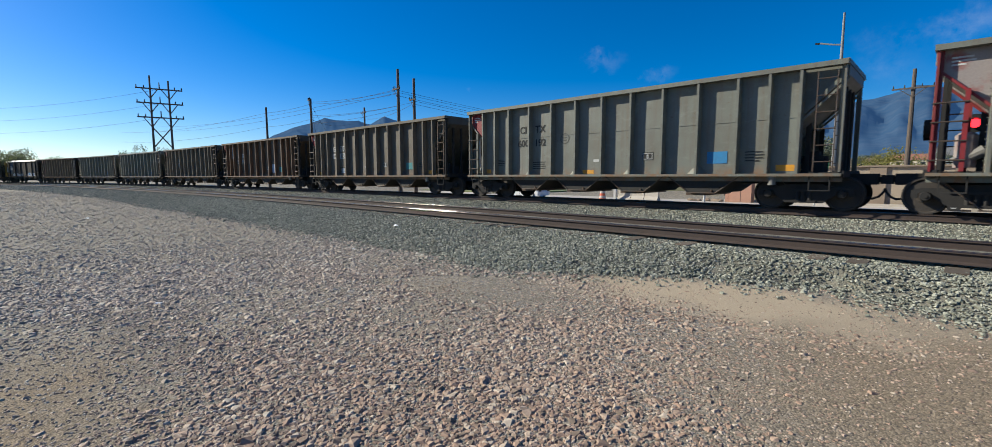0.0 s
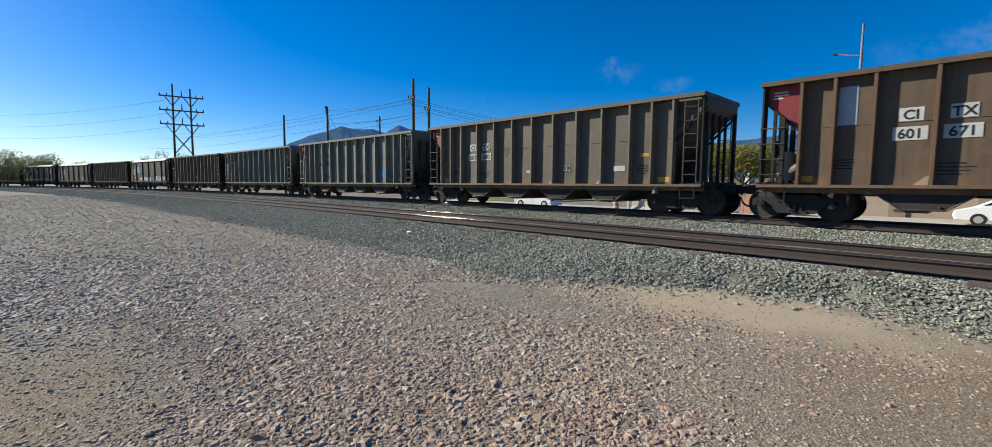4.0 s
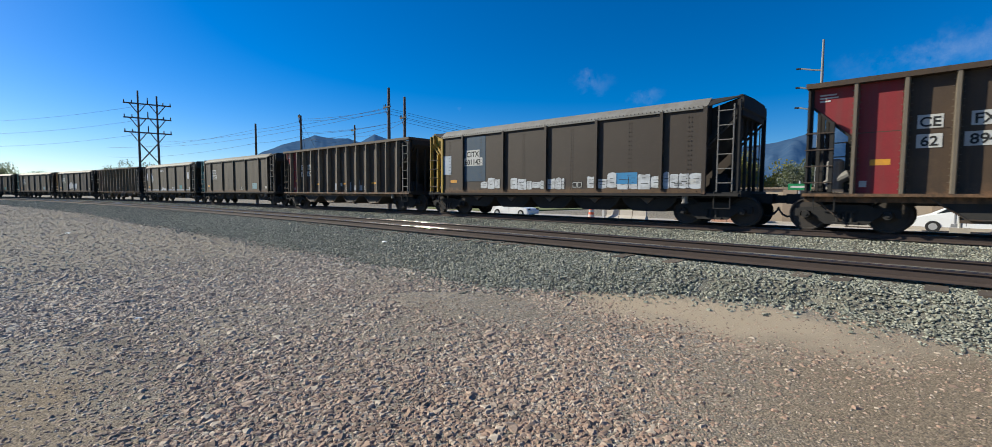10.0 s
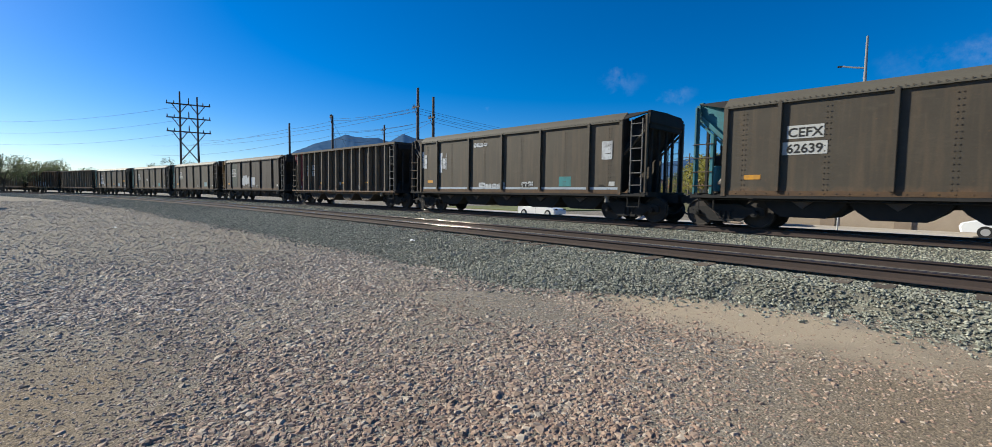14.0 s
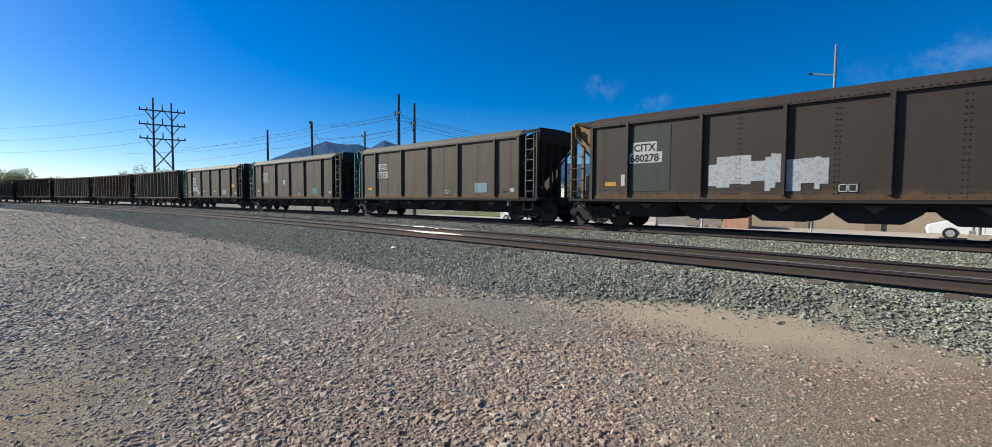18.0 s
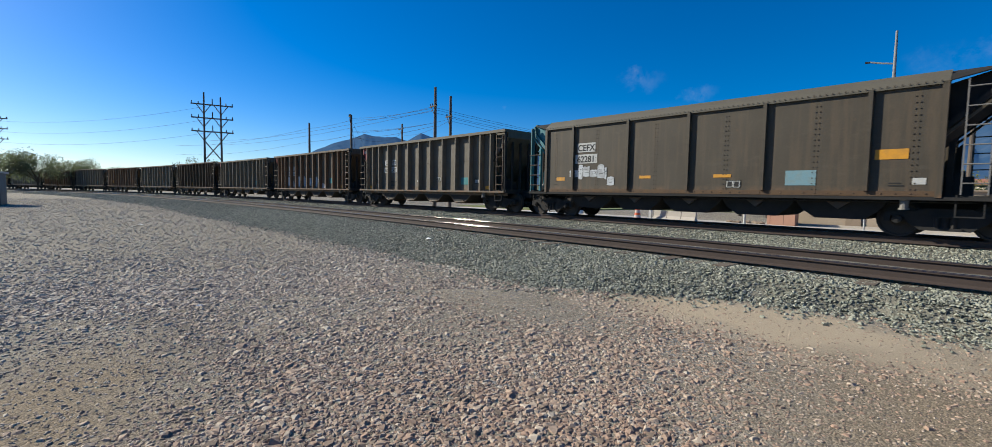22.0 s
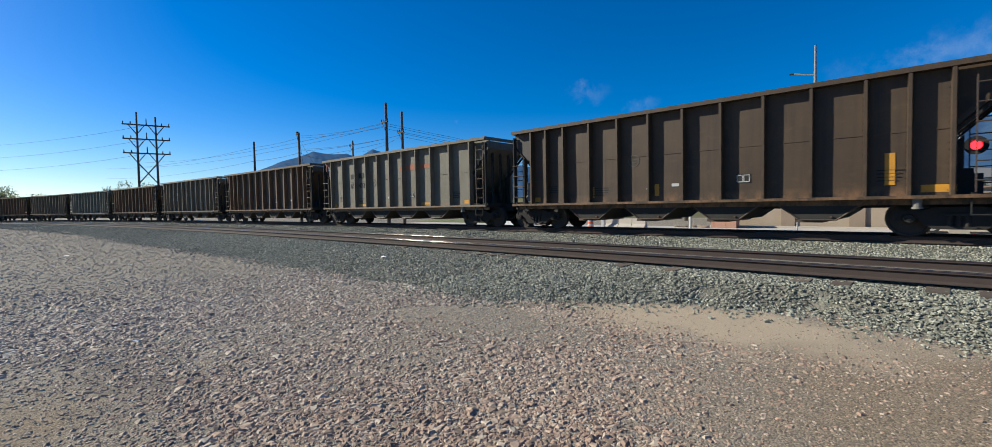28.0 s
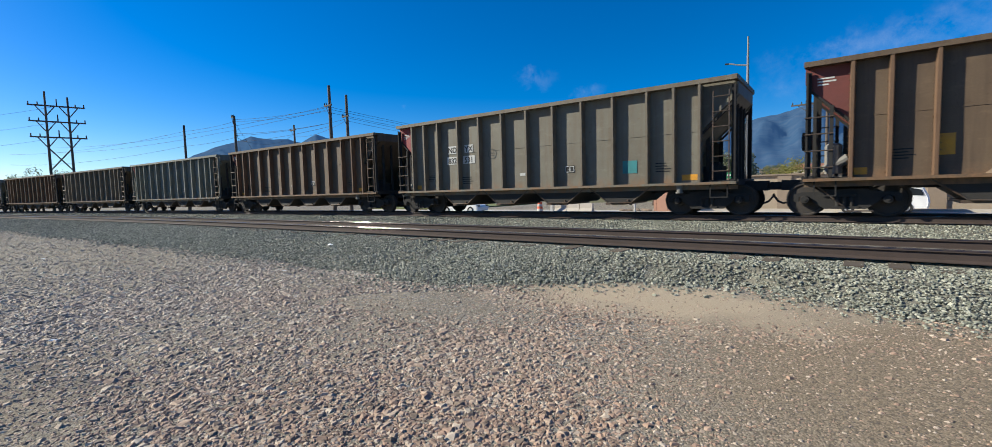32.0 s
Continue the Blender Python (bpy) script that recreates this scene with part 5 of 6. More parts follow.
def build_poles():
    # the two-legged pylon beyond the bend
    for k, (px, py, ph) in enumerate([(-77.9, 12.9, 15.0), (-128.0, -15.0, 15.5)]):
        t = thing("power_pylon", "two-legged timber power pylon with three crossarms", "power pylon", "power pylons", pose(px, py, 0, 0, 0, 80.6))
        for dx, dh in ((-1.07, 0.0), (1.07, -0.5)):
            part("leg", Geo().rod((dx, 0, -0.3), (dx * 0.95, 0, ph + dh), 0.17, 0.10, 10), WOOD, t)
        for z in (ph - 1.7, ph - 3.6, ph - 5.5):
            part("crossarm", Geo().box(-2.6, 2.6, -0.09, 0.09, z - 0.09, z + 0.07), WOOD, t)
            for xx in (-2.5, -1.7, 0.0, 1.7, 2.5):
                part("insulator", Geo().rod((xx, 0, z), (xx, 0, z + 0.9 if xx == 0 else z + 0.4), 0.08, 0.055, 6), SIGNALBLACK, t)
            for dx in (-1.07, 1.07):
                for e in (-1, 1):
                    part("arm_brace", Geo().rod((dx + e * 0.9, 0, z), (dx, 0, z - 1.3), 0.06, n=5), WOOD, t)
        for k in (-1, 1):
            part("cross_brace", Geo().rod((-1.07 * k, 0.05 * k, 5.4), (1.07 * k, 0.05 * k, 8.2), 0.08, n=6), WOOD, t)
    pole(-37.65, 24.5, 11.1, 0.20, [(9.3, 1.1)], name="utility_pole")
    pole(-38.0, 26.5, 10.6, 0.19, [(8.6, 1.0)])
    pole(-53.2, 22.95, 10.1, 0.18, [(9.9, 0.5)])
    pole(-62.3, 21.2, 9.9, 0.18)
    pole(-65.45, 36.5, 11.7, 0.2, [(10.9, 1.4)])
    pole(-3.55, 49.9, 9.6, 0.2, [(8.1, 2.6)])
    pole(-2.3, 52.0, 8.2, 0.17, [], label="pale weathered wooden utility pole")
    pole(-40.0, 86.0, 9.4, 0.19, [(8.6, 2.2)])
    # wires
    def wire(a, b, sag, nm="overhead_wire"):
        a, b = Vector(a), Vector(b)
        pts = [a.lerp(b, k / 14) - Vector((0, 0, sag * 4 * (k / 14) * (1 - k / 14))) for k in range(15)]
        solid(nm, Geo().tube(pts, 0.014, 5), WIRE, "dark sagging overhead wire", "wire", "", "overhead wires")
    A, B, D, C, E = (-37.65, 24.5), (-38.0, 26.5), (-53.2, 22.95), (-62.3, 21.2), (-65.45, 36.5)
    for dz, q in ((9.4, 9.9), (9.1, 9.7), (8.0, 8.4), (7.7, 7.5)):
        wire((*A, dz), (*D, q), 0.22)
    wire((*A, 9.5), (-112, 18, 11.2), 0.9)
    wire((*A, 9.2), (-112, 18, 10.3), 0.9)
    wire((*B, 8.6), (*D, 8.2), 0.3)
    wire((*B, 8.5), (*E, 10.2), 0.5)
    for q in (9.7, 8.0, 6.2):
        wire((*D, q), (*C, q - 0.3), 0.15)
        wire((*C, q - 0.3), (-110, 12, q - 0.1), 0.7)
    wire((*E, 10.6), (*D, 8.0), 1.1)
    wire((*E, 9.4), (*D, 6.3), 0.8)
    wire((*D, 9.6), (-50.2, 24.6, 4.2), 0.0, "guy_wire")
    wire((*D, 9.7), (-56.0, 25.0, 4.0), 0.0, "guy_wire")
    for dz in (9.4, 9.2, 8.9):
        wire((*A, dz), (-40, 86, dz - 0.9), 0.8)
    for dz in (8.7, 8.4):
        wire((*B, dz), (-40, 86, dz - 1.2), 0.8)
    for z in (13.3, 11.4, 9.5):
        wire((-77.9, 12.9, z), (-128.0, -15.0, z), 1.2)


build_poles()


def build_mast():
    """Tapered steel transmission pole with three curved arms."""
    x, y = -7.45, 44.4
    t = thing("steel_mast", "tapered galvanised steel transmission pole with upswept arms", "steel pole", "", pose(x, y, 0.3))
    part("shaft", Geo().rod((0, 0, -0.3), (0, 0, 13.4), 0.21, 0.075, 14), MASTM, t)
    for z in (11.4, 9.9, 8.3):
        part("arm", Geo().tube([(0, 0, z - 0.35), (-0.7, 0, z - 0.2), (-1.45, 0, z + 0.02)], 0.06), MASTM, t)
        part("insulator", Geo().rod((-1.45, 0, z), (-1.75, 0, z + 0.04), 0.07, n=6), SIGNALBLACK, t)


build_mast()


def build_signal():
    """Level-crossing signal with crossbuck and two lamps, one of them lit."""
    t = thing("crossing_signal", "level crossing signal with white crossbuck and red lamp lit", "crossing signal", "", pose(0.40, 22.0, 0.33))
    part("mast", Geo().rod((0, 0, -0.1), (0, 0, 5.1), 0.065, n=12).rod((0, 0, 5.1), (0, 0, 5.25), 0.09, 0.03, 12), GALV, t)
    part("base", Geo().box(-0.25, 0.25, -0.25, 0.25, -1.05, 0.12), CONCRETE, t)
    for k, a in enumerate((45, -45)):
        m = pose(0, 0, 4.35, 0, 0, 48) @ pose(0, -0.09 - 0.02 * k, 0, 0, a, 0)
        blade = part("crossbuck_blade", Geo().box(-0.6, 0.6, -0.008, 0.008, -0.115, 0.115, m), WHITE, t, "white crossbuck board")
        part("lettering_bar", Geo().box(-0.5, -0.15, -0.012, -0.0085, -0.06, 0.06, m).box(0.15, 0.5, -0.012, -0.0085, -0.06, 0.06, m), SIGNALBLACK, blade)
    part("lamp_arm", Geo().rod((-0.36, -0.08, 2.85), (0.36, -0.08, 2.85), 0.03), GALV, t)
    for x, mat in ((-0.36, REDLIGHT), (0.36, REDLIGHT)):
        lamp = part("lamp", Geo().rod((x, -0.10, 2.85), (x, -0.14, 2.85), 0.30, n=24).rod((x, -0.14, 2.85), (x, -0.36, 2.85), 0.16, 0.17, 20, caps=False), SIGNALBLACK, t, "black signal lamp with round backboard")
        part("lens", Geo().rod((x, -0.15, 2.85), (x, -0.18, 2.85), 0.145, n=20), mat, lamp, "glowing red lens" if mat is REDLIGHT else "dark lens")
    part("bell", Geo().rod((0, -0.02, 4.4), (0, -0.2, 4.4), 0.12, 0.08, 12), SIGNALBLACK, t)


build_signal()


def road_vehicle(x, y, heading, kindof, label):
    t = thing("parked_car" if kindof != "pickup" else "pickup_truck", label, "car" if kindof != "pickup" else "pickup truck", "parked vehicles", pose(x, y, -0.6, 0, 0, heading))
    if kindof == "suv":
        prof = [(-2.42, 0.32), (-2.50, 0.62), (-2.42, 0.82), (-1.85, 0.99), (-1.55, 1.10), (-0.75, 1.56), (0.1, 1.72), (1.5, 1.70), (2.2, 1.56), (2.42, 1.08), (2.48, 0.70), (2.42, 0.32)]
        glass = [(-1.30, 1.10), (-0.68, 1.50), (0.1, 1.60), (1.5, 1.58), (2.05, 1.46), (2.2, 1.10)]
    else:
        prof = [(-2.25, 0.30), (-2.3, 0.60), (-2.15, 0.80), (-1.2, 0.92), (-0.4, 1.36), (0.7, 1.40), (1.5, 1.05), (2.2, 0.95), (2.25, 0.6), (2.2, 0.30)]
        glass = [(-1.0, 0.95), (-0.38, 1.30), (0.65, 1.33), (1.3, 1.02)]
    g = Geo()
    n = len(prof)
    rings = [(-0.88, 0.96), (-0.80, 1.0), (0.80, 1.0), (0.88, 0.96)]
    for yy, k in rings:
        g.v += [(px * k, yy if pz < 1.0 else yy * 0.9, 0.35 + (pz - 0.35) * (0.97 if abs(yy) > 0.85 else 1)) for px, pz in prof]
    for r in range(3):
        for i in range(n):
            p, q = r * n + i, r * n + (i + 1) % n
            g.f.append((p, q, q + n, p + n))
    g.f += [tuple(range(n)), tuple(range(3 * n, 4 * n))]
    body = part("body", g, CARWHITE, t, "glossy white bodywork")
    for yy in (-1, 1):
        part("side_window", Geo().prism(glass, 1, *sorted((yy * 0.80, yy * 0.83))), GLASS, body)
        part("door_seam", Geo().box(-0.05, -0.035, *sorted((yy * 0.87, yy * 0.885)), 0.4, 0.95), SIGNALBLACK, body)
    part("lamp", Geo().box(-2.26, -2.1, -0.8, -0.5, 0.68, 0.82).box(-2.26, -2.1, 0.5, 0.8, 0.68, 0.82), GLASS, body)
    for wx in (-1.42, 1.38):
        for yy in (-0.82, 0.82):
            w = part("wheel", Geo().lathe([(0.20, -0.1), (0.33, -0.1), (0.345, -0.06), (0.345, 0.06), (0.33, 0.1), (0.2, 0.1)], n=20), RUBBER, t, "", pose(wx, yy, 0.345))
            part("rim", Geo().rod((0, -0.105, 0), (0, 0.105, 0), 0.20, n=14), GALV, w)
    return t


road_vehicle(0.95, 38.3, 0, "suv", "white parked minivan beside the beige wall")
road_vehicle(-29.5, 33.0, 184, "sedan", "white parked saloon car by the road")


def build_clutter():
    for x, y, w, h in ((-12.35, 39.3, 1.50, 1.62), (-13.36, 39.6, 0.45, 1.40)):
        t = thing("utility_cabinet", "terracotta-coloured metal utility cabinet by the road", "utility cabinet", "utility cabinets", pose(x, y, -0.65))
        part("cabinet_body", Geo().box(-w / 2, w / 2, -0.4, 0.4, 0, h), PINK, t)
        part("cabinet_lid", Geo().box(-w / 2 - 0.03, w / 2 + 0.03, -0.43, 0.43, h, h + 0.05), PINK, t)
        part("door_seam", Geo().box(-0.01, 0.01, -0.406, -0.4, 0.1, h - 0.1), SIGNALBLACK, t)
    t = thing("traffic_barrel", "orange and white traffic barrel by the road", "traffic barrel", "", pose(-22.0, 34.6, -0.6))
    for k in range(5):
        part("band", Geo().rod((0, 0, k * 0.2), (0, 0, k * 0.2 + 0.2), 0.29 - 0.02 * k, 0.27 - 0.02 * k, 14), ORANGE if k % 2 == 0 else WHITE, t)
    for k in range(3):
        t = thing("concrete_barrier", "pale concrete road barrier block", "concrete barrier", "concrete barriers", pose(-21.1 + k * 1.25, 36.8, -0.6))
        part("barrier_body", Geo().prism([(-0.3, 0), (0.3, 0), (0.3, 0.1), (0.12, 0.35), (0.09, 0.8), (-0.09, 0.8), (-0.12, 0.35), (-0.3, 0.1)], 0, -0.6, 0.6), CONCRETE, t)
    t = thing("bollard", "white steel bollard at the road's edge", "bollard", "", pose(-14.75, 38.0, -0.6))
    part("post", Geo().rod((0, 0, 0), (0, 0, 0.95), 0.09, n=12).rod((0, 0, 0.95), (0, 0, 1.0), 0.09, 0.04, 12), WHITE, t)
    t = thing("utility_pedestal", "grey utility pedestal on the verge before the wall", "utility pedestal", "", pose(0.42, 36.4, -0.6))
    part("pedestal_body", Geo().box(-0.15, 0.15, -0.13, 0.13, 0.0, 0.58).box(-0.18, 0.18, -0.16, 0.16, 0.0, 0.06), MASTM, t)
    part("pedestal_post", Geo().rod((0.02, 0, 0.6), (0.02, 0, 1.55), 0.06, n=10).box(-0.08, 0.12, -0.07, 0.07, 1.25, 1.55), MASTM, t)
    t = thing("steel_post", "grey steel post beside the road barriers", "post", "", pose(-21.75, 36.2, -0.6))
    part("post", Geo().box(-0.12, 0.12, -0.08, 0.08, 0, 1.7).box(-0.2, 0.2, -0.15, 0.15, 0, 0.08), GALV, t)
    rnd = random.Random(12)
    for k in range(9):
        g, rr = Geo(), rnd.uniform(0.16, 0.34)
        g.lathe([(0.02, -rr * 0.7), (rr * 0.8, -rr * 0.5), (rr, 0.0), (rr * 0.7, rr * 0.55), (0.02, rr * 0.7)], n=7)
        g.v = [(x * rnd.uniform(0.8, 1.2), y * rnd.uniform(0.8, 1.2), z * 0.6 * rnd.uniform(0.8, 1.2)) for x, y, z in g.v]
        solid("landscape_rock", g, WALLCAP, "brown landscape rock beside the utility cabinet", "rock", "", "landscape rocks", pose(-13.9 - k * 0.33, 39.4 + rnd.uniform(-0.5, 0.3), -0.55))
    t = thing("street_sign", "green street name sign on a steel post", "street sign", "", pose(-5.8, 30.0, -0.68))
    part("post", Geo().rod((0, 0, 0), (0, 0, 3.0), 0.04), GALV, t)
    sign = part("sign_panel", Geo().box(-0.55, 0.55, -0.06, -0.04, 2.5, 2.85), SIGNGREEN, t, "green sign panel")
    part("lettering_bar", Geo().box(-0.42, 0.42, -0.066, -0.062, 2.62, 2.73), WHITE, sign)
    solid("grass_strip", Geo().box(-90, -38, 41, 60, -0.8, -0.5), GRASS, "dry green roadside grass", "grass", "stuff")


build_clutter()


def tree(x, y, h, w, leaf, seed, label="leafy tree with an uneven crown", base=None, leaves=230):
    rnd = random.Random(seed)
    t = thing("tree", label, "tree", "trees", pose(x, y, base if base is not None else (0.0 if y < 40 else -0.7)))
    g = Geo()
    g.rod((0, 0, -0.2), (0, 0, h * 0.45), h * 0.03, h * 0.018, 8)
    tips = []
    for k in range(9):
        a = rnd.uniform(0, 6.28)
        z0 = h * rnd.uniform(0.25, 0.45)
        r = w * rnd.uniform(0.25, 0.45)
        tip = (r * math.cos(a), r * math.sin(a), h * rnd.uniform(0.55, 0.9))
        g.rod((0, 0, z0), tip, h * 0.013, h * 0.004, 6)
        tips.append(tip)
    part("trunk", g, BARK, t)
    blobs = [(Vector(p), w * rnd.uniform(0.14, 0.26)) for p in tips for _ in (0, 1)]
    blobs = [(p + Vector((rnd.gauss(0, w * 0.08), rnd.gauss(0, w * 0.08), rnd.gauss(0, h * 0.06))), r) for p, r in blobs]
    vs, fs = [], []
    for p, r in blobs:
        for _ in range(leaves):
            d = Vector((rnd.gauss(0, 1), rnd.gauss(0, 1), rnd.gauss(0, 1))).normalized() * r * rnd.uniform(0.5, 1.08)
            c = p + d
            u = Vector((rnd.gauss(0, 1), rnd.gauss(0, 1), rnd.gauss(0, 1))).normalized()
            v = u.orthogonal().normalized()
            s = h * rnd.uniform(0.014, 0.03)
            k = len(vs)
            vs += [c - u * s, c + v * s * 0.6, c + u * s, c - v * s * 0.6]
            fs.append((k, k + 1, k + 2, k + 3))
    me = bpy.data.meshes.new("crown")
    me.from_pydata([tuple(p) for p in vs], [], fs)
    me.materials.append(leaf)
    part("crown", me, None, t)
    return t


def build_trees():
    far = [(-131, -9, 6.6, 9), (-128, -3.5, 6.0, 8), (-133, -14, 7.6, 10), (-124, 1.0, 4.6, 7), (-128, 5.0, 4.2, 7), (-127, 9.0, 3.8, 6), (-140, -4, 5.8, 9),
           (-86, 12.0, 4.9, 5), (-90, 15.0, 4.6, 6), (-97, 17.0, 4.3, 5)]
    for k, (x, y, h, w) in enumerate(far):
        tree(x, y, h, w, LEAF, 100 + k, "dusty green tree behind the train")
    for k, (x, y, h, w) in enumerate([(-18.0, 52, 6.6, 6.0), (-21.5, 54, 7.2, 7.0), (-15.0, 56, 6.0, 5.5), (-11.0, 55, 5.4, 4.5)]):
        tree(x, y, h, w, LEAFY if k != 3 else LEAF, 200 + k, "yellow-green roadside tree beyond the wall")


build_trees()


def build_mountains():
    def ridge(name, dist, spans, depth, seed, label):
        """A ridge line of (azimuth, elevation) with spurs running down towards the valley."""
        az = np.linspace(spans[0][0], spans[-1][0], 320)
        el = np.interp(az, [a for a, _ in sorted(spans)], [e for _, e in sorted(spans)])
        g = Geo()
        rows = 30
        for i, (a, e) in enumerate(zip(az, el)):
            for k in range(rows):
                f = k / (rows - 1)
                d = dist - depth * f
                h = (dist * math.tan(radians(e)) + 1.5) * (1 - f) ** 1.2
                jag = sum(noise.noise((a * 0.45 * 2 ** q, f * 2.5 * 2 ** q, seed + q)) / 2 ** q for q in range(5))
                h *= 1 + 0.16 * jag * (0.12 + min(1, f * 2.5))
                rr = radians(a)
                g.v.append((-d * math.sin(rr), d * math.cos(rr), max(h, -2) if k < rows - 1 else -3))
        for i in range(len(az) - 1):
            for k in range(rows - 1):
                p = i * rows + k
                g.f.append((p, p + 1, p + rows + 1, p + rows))
        solid(name, g, HAZED_ROCK, label, "mountain", "structure", smooth=True)
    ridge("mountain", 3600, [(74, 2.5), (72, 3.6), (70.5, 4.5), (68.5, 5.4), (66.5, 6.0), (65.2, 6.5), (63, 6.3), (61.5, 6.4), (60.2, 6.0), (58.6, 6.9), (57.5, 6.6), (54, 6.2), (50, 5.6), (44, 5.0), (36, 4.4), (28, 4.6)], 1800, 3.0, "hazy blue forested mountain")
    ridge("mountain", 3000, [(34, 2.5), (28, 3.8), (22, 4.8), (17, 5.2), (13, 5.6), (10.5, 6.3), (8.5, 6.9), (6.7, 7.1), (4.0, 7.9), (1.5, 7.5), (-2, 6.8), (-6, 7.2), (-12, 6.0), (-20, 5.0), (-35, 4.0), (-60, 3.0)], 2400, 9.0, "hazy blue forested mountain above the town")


build_mountains()


def build_town():
    """Wooded rise with scattered houses below the mountain."""
    rnd = random.Random(31)

    def rise(d):
        return -0.7 + max(0.0, d - 70) * 0.022
    g = Geo()
    az = np.linspace(-50, 48, 90)
    ds = [68, 90, 130, 190, 270, 380, 520, 700, 900]
    for a in az:
        for d in ds:
            r = radians(float(a))
            g.v.append((-d * math.sin(r), d * math.cos(r), rise(d) + 1.5 * noise.noise((d * 0.02, a * 0.2, 1.0)) * (d > 75)))
    k = len(ds)
    for i in range(len(az) - 1):
        for j in range(k - 1):
            p = i * k + j
            g.f.append((p, p + 1, p + k + 1, p + k))
    solid("hillside", g, SCRUB, "dry scrub-covered hillside below the mountain", "hillside", "structure", smooth=True)
    walls = [material("stucco_%s" % nm, c, 0.9, second=tuple(q * 0.8 for q in c), scale=0.8) for nm, c in
             (("tan", (0.42, 0.33, 0.24)), ("cream", (0.55, 0.48, 0.38)), ("grey", (0.36, 0.36, 0.35)), ("pink", (0.45, 0.29, 0.22)))]
    roofs = [material("roof_%s" % nm, c, 0.9, second=tuple(q * 0.7 for q in c), scale=1.5) for nm, c in (("brown", (0.16, 0.11, 0.085)), ("grey", (0.17, 0.17, 0.17)), ("red", (0.28, 0.12, 0.08)))]
    for i in range(34):
        a = radians(rnd.uniform(-8, 36))
        d = rnd.uniform(150, 460)
        w, dp, h = rnd.uniform(8, 16), rnd.uniform(7, 10), rnd.uniform(2.8, 5.2)
        t = thing("house", "small far house with a pitched roof on the hillside", "house", "houses of the town", pose(-d * math.sin(a), d * math.cos(a), rise(d) - 0.4, 0, 0, math.degrees(a) + rnd.uniform(-40, 40)))
        wall = part("house_wall", Geo().box(-w / 2, w / 2, -dp / 2, dp / 2, -1, h), rnd.choice(walls), t)
        part("roof", Geo().prism([(-dp / 2 - 0.4, h), (dp / 2 + 0.4, h), (0, h + dp * 0.28)], 0, -w / 2 - 0.4, w / 2 + 0.4), rnd.choice(roofs), t)
        for wx in (-0.3, 0.0, 0.3):
            part("window", Geo().box(wx * w - 0.6, wx * w + 0.6, -dp / 2 - 0.04, -dp / 2 + 0.02, h - 1.9, h - 0.7), GLASS, wall)
    for i in range(26):
        a = radians(rnd.uniform(-10, 40))
        d = rnd.uniform(75, 330)
        tree(-d * math.sin(a), d * math.cos(a), rnd.uniform(4.5, 8.5), rnd.uniform(4.5, 8), LEAF if rnd.random() < 0.6 else LEAFY, 400 + i, "rounded tree among the far houses", rise(d) - 0.6, 90)


SCRUB = material("dry_scrub", (0.19, 0.17, 0.11), 1.0, second=(0.10, 0.11, 0.06), scale=0.05, amount=0.9, grain=0.4, bump=0.0, dist=1.0, object_space=False, gloss=0.0)
build_town()


def build_shed():
    """Corrugated shed at the edge of the lot."""
    t = thing("metal_shed", "weathered grey-green corrugated metal shed on the lot", "shed", "", pose(-46.8, -5.1, 0, 0, 0, 0))
    n = 28
    g = Geo()
    for k in range(n + 1):
        y = -k * 0.25
        x = 0.05 if k % 2 else 0.0
        g.v += [(x, y, -0.05), (x, y, 2.25)]
    for k in range(n):
        g.f.append((2 * k, 2 * k + 2, 2 * k + 3, 2 * k + 1))
    part("front_wall", g, SHED, t)
    part("end_wall", Geo().box(-3.0, 0.0, -0.03, 0.0, -0.05, 2.25), SHED, t)
    part("back_wall", Geo().box(-3.03, -3.0, -7.0, 0.0, -0.05, 2.25), SHED, t)
    part("roof", Geo().box(-3.2, 0.2, -7.2, 0.15, 2.25, 2.36), WHITE, t, "pale metal roof")
    for k in range(4):
        part("corner_post", Geo().box(0.05, 0.13, -0.1 - 2.2 * k, -0.02 - 2.2 * k, 0, 2.25), WOOD, t)


SHED = material("corrugated_sheet", (0.16, 0.19, 0.18), 0.6, 0.3, second=(0.11, 0.10, 0.09), scale=1.5, streak=(0.13, 0.09, 0.06))
build_shed()


def build_litter():
    rnd = random.Random(3)
    for x, y, z, s in ((-10.42, 6.6, 0.22, 0.19), (-8.5, 4.4, 0.06, 0.12), (-35.9, 4.9, 0.03, 0.45), (-16.5, 2.2, 0.03, 0.12), (-6.6, 0.9, 0.03, 0.07), (-22.0, 1.2, 0.03, 0.2)):
        g = Geo()
        for i in range(4):
            for j in range(3):
                g.v.append((s * (i / 3 - 0.5), s * 0.6 * (j / 2 - 0.5), s * 0.22 * rnd.random()))
        for i in range(3):
            for j in range(2):
                p = i * 3 + j
                g.f.append((p, p + 1, p + 4, p + 3))
        solid("paper_scrap", g, PAPER, "crumpled white scrap of paper on the gravel", "litter", "", "scraps of litter", pose(x, y, z, 0, 0, rnd.uniform(0, 180)))


PAPER = material("white_paper", (0.8, 0.8, 0.8), 0.8, second=(0.7, 0.7, 0.68), scale=8)
build_litter()


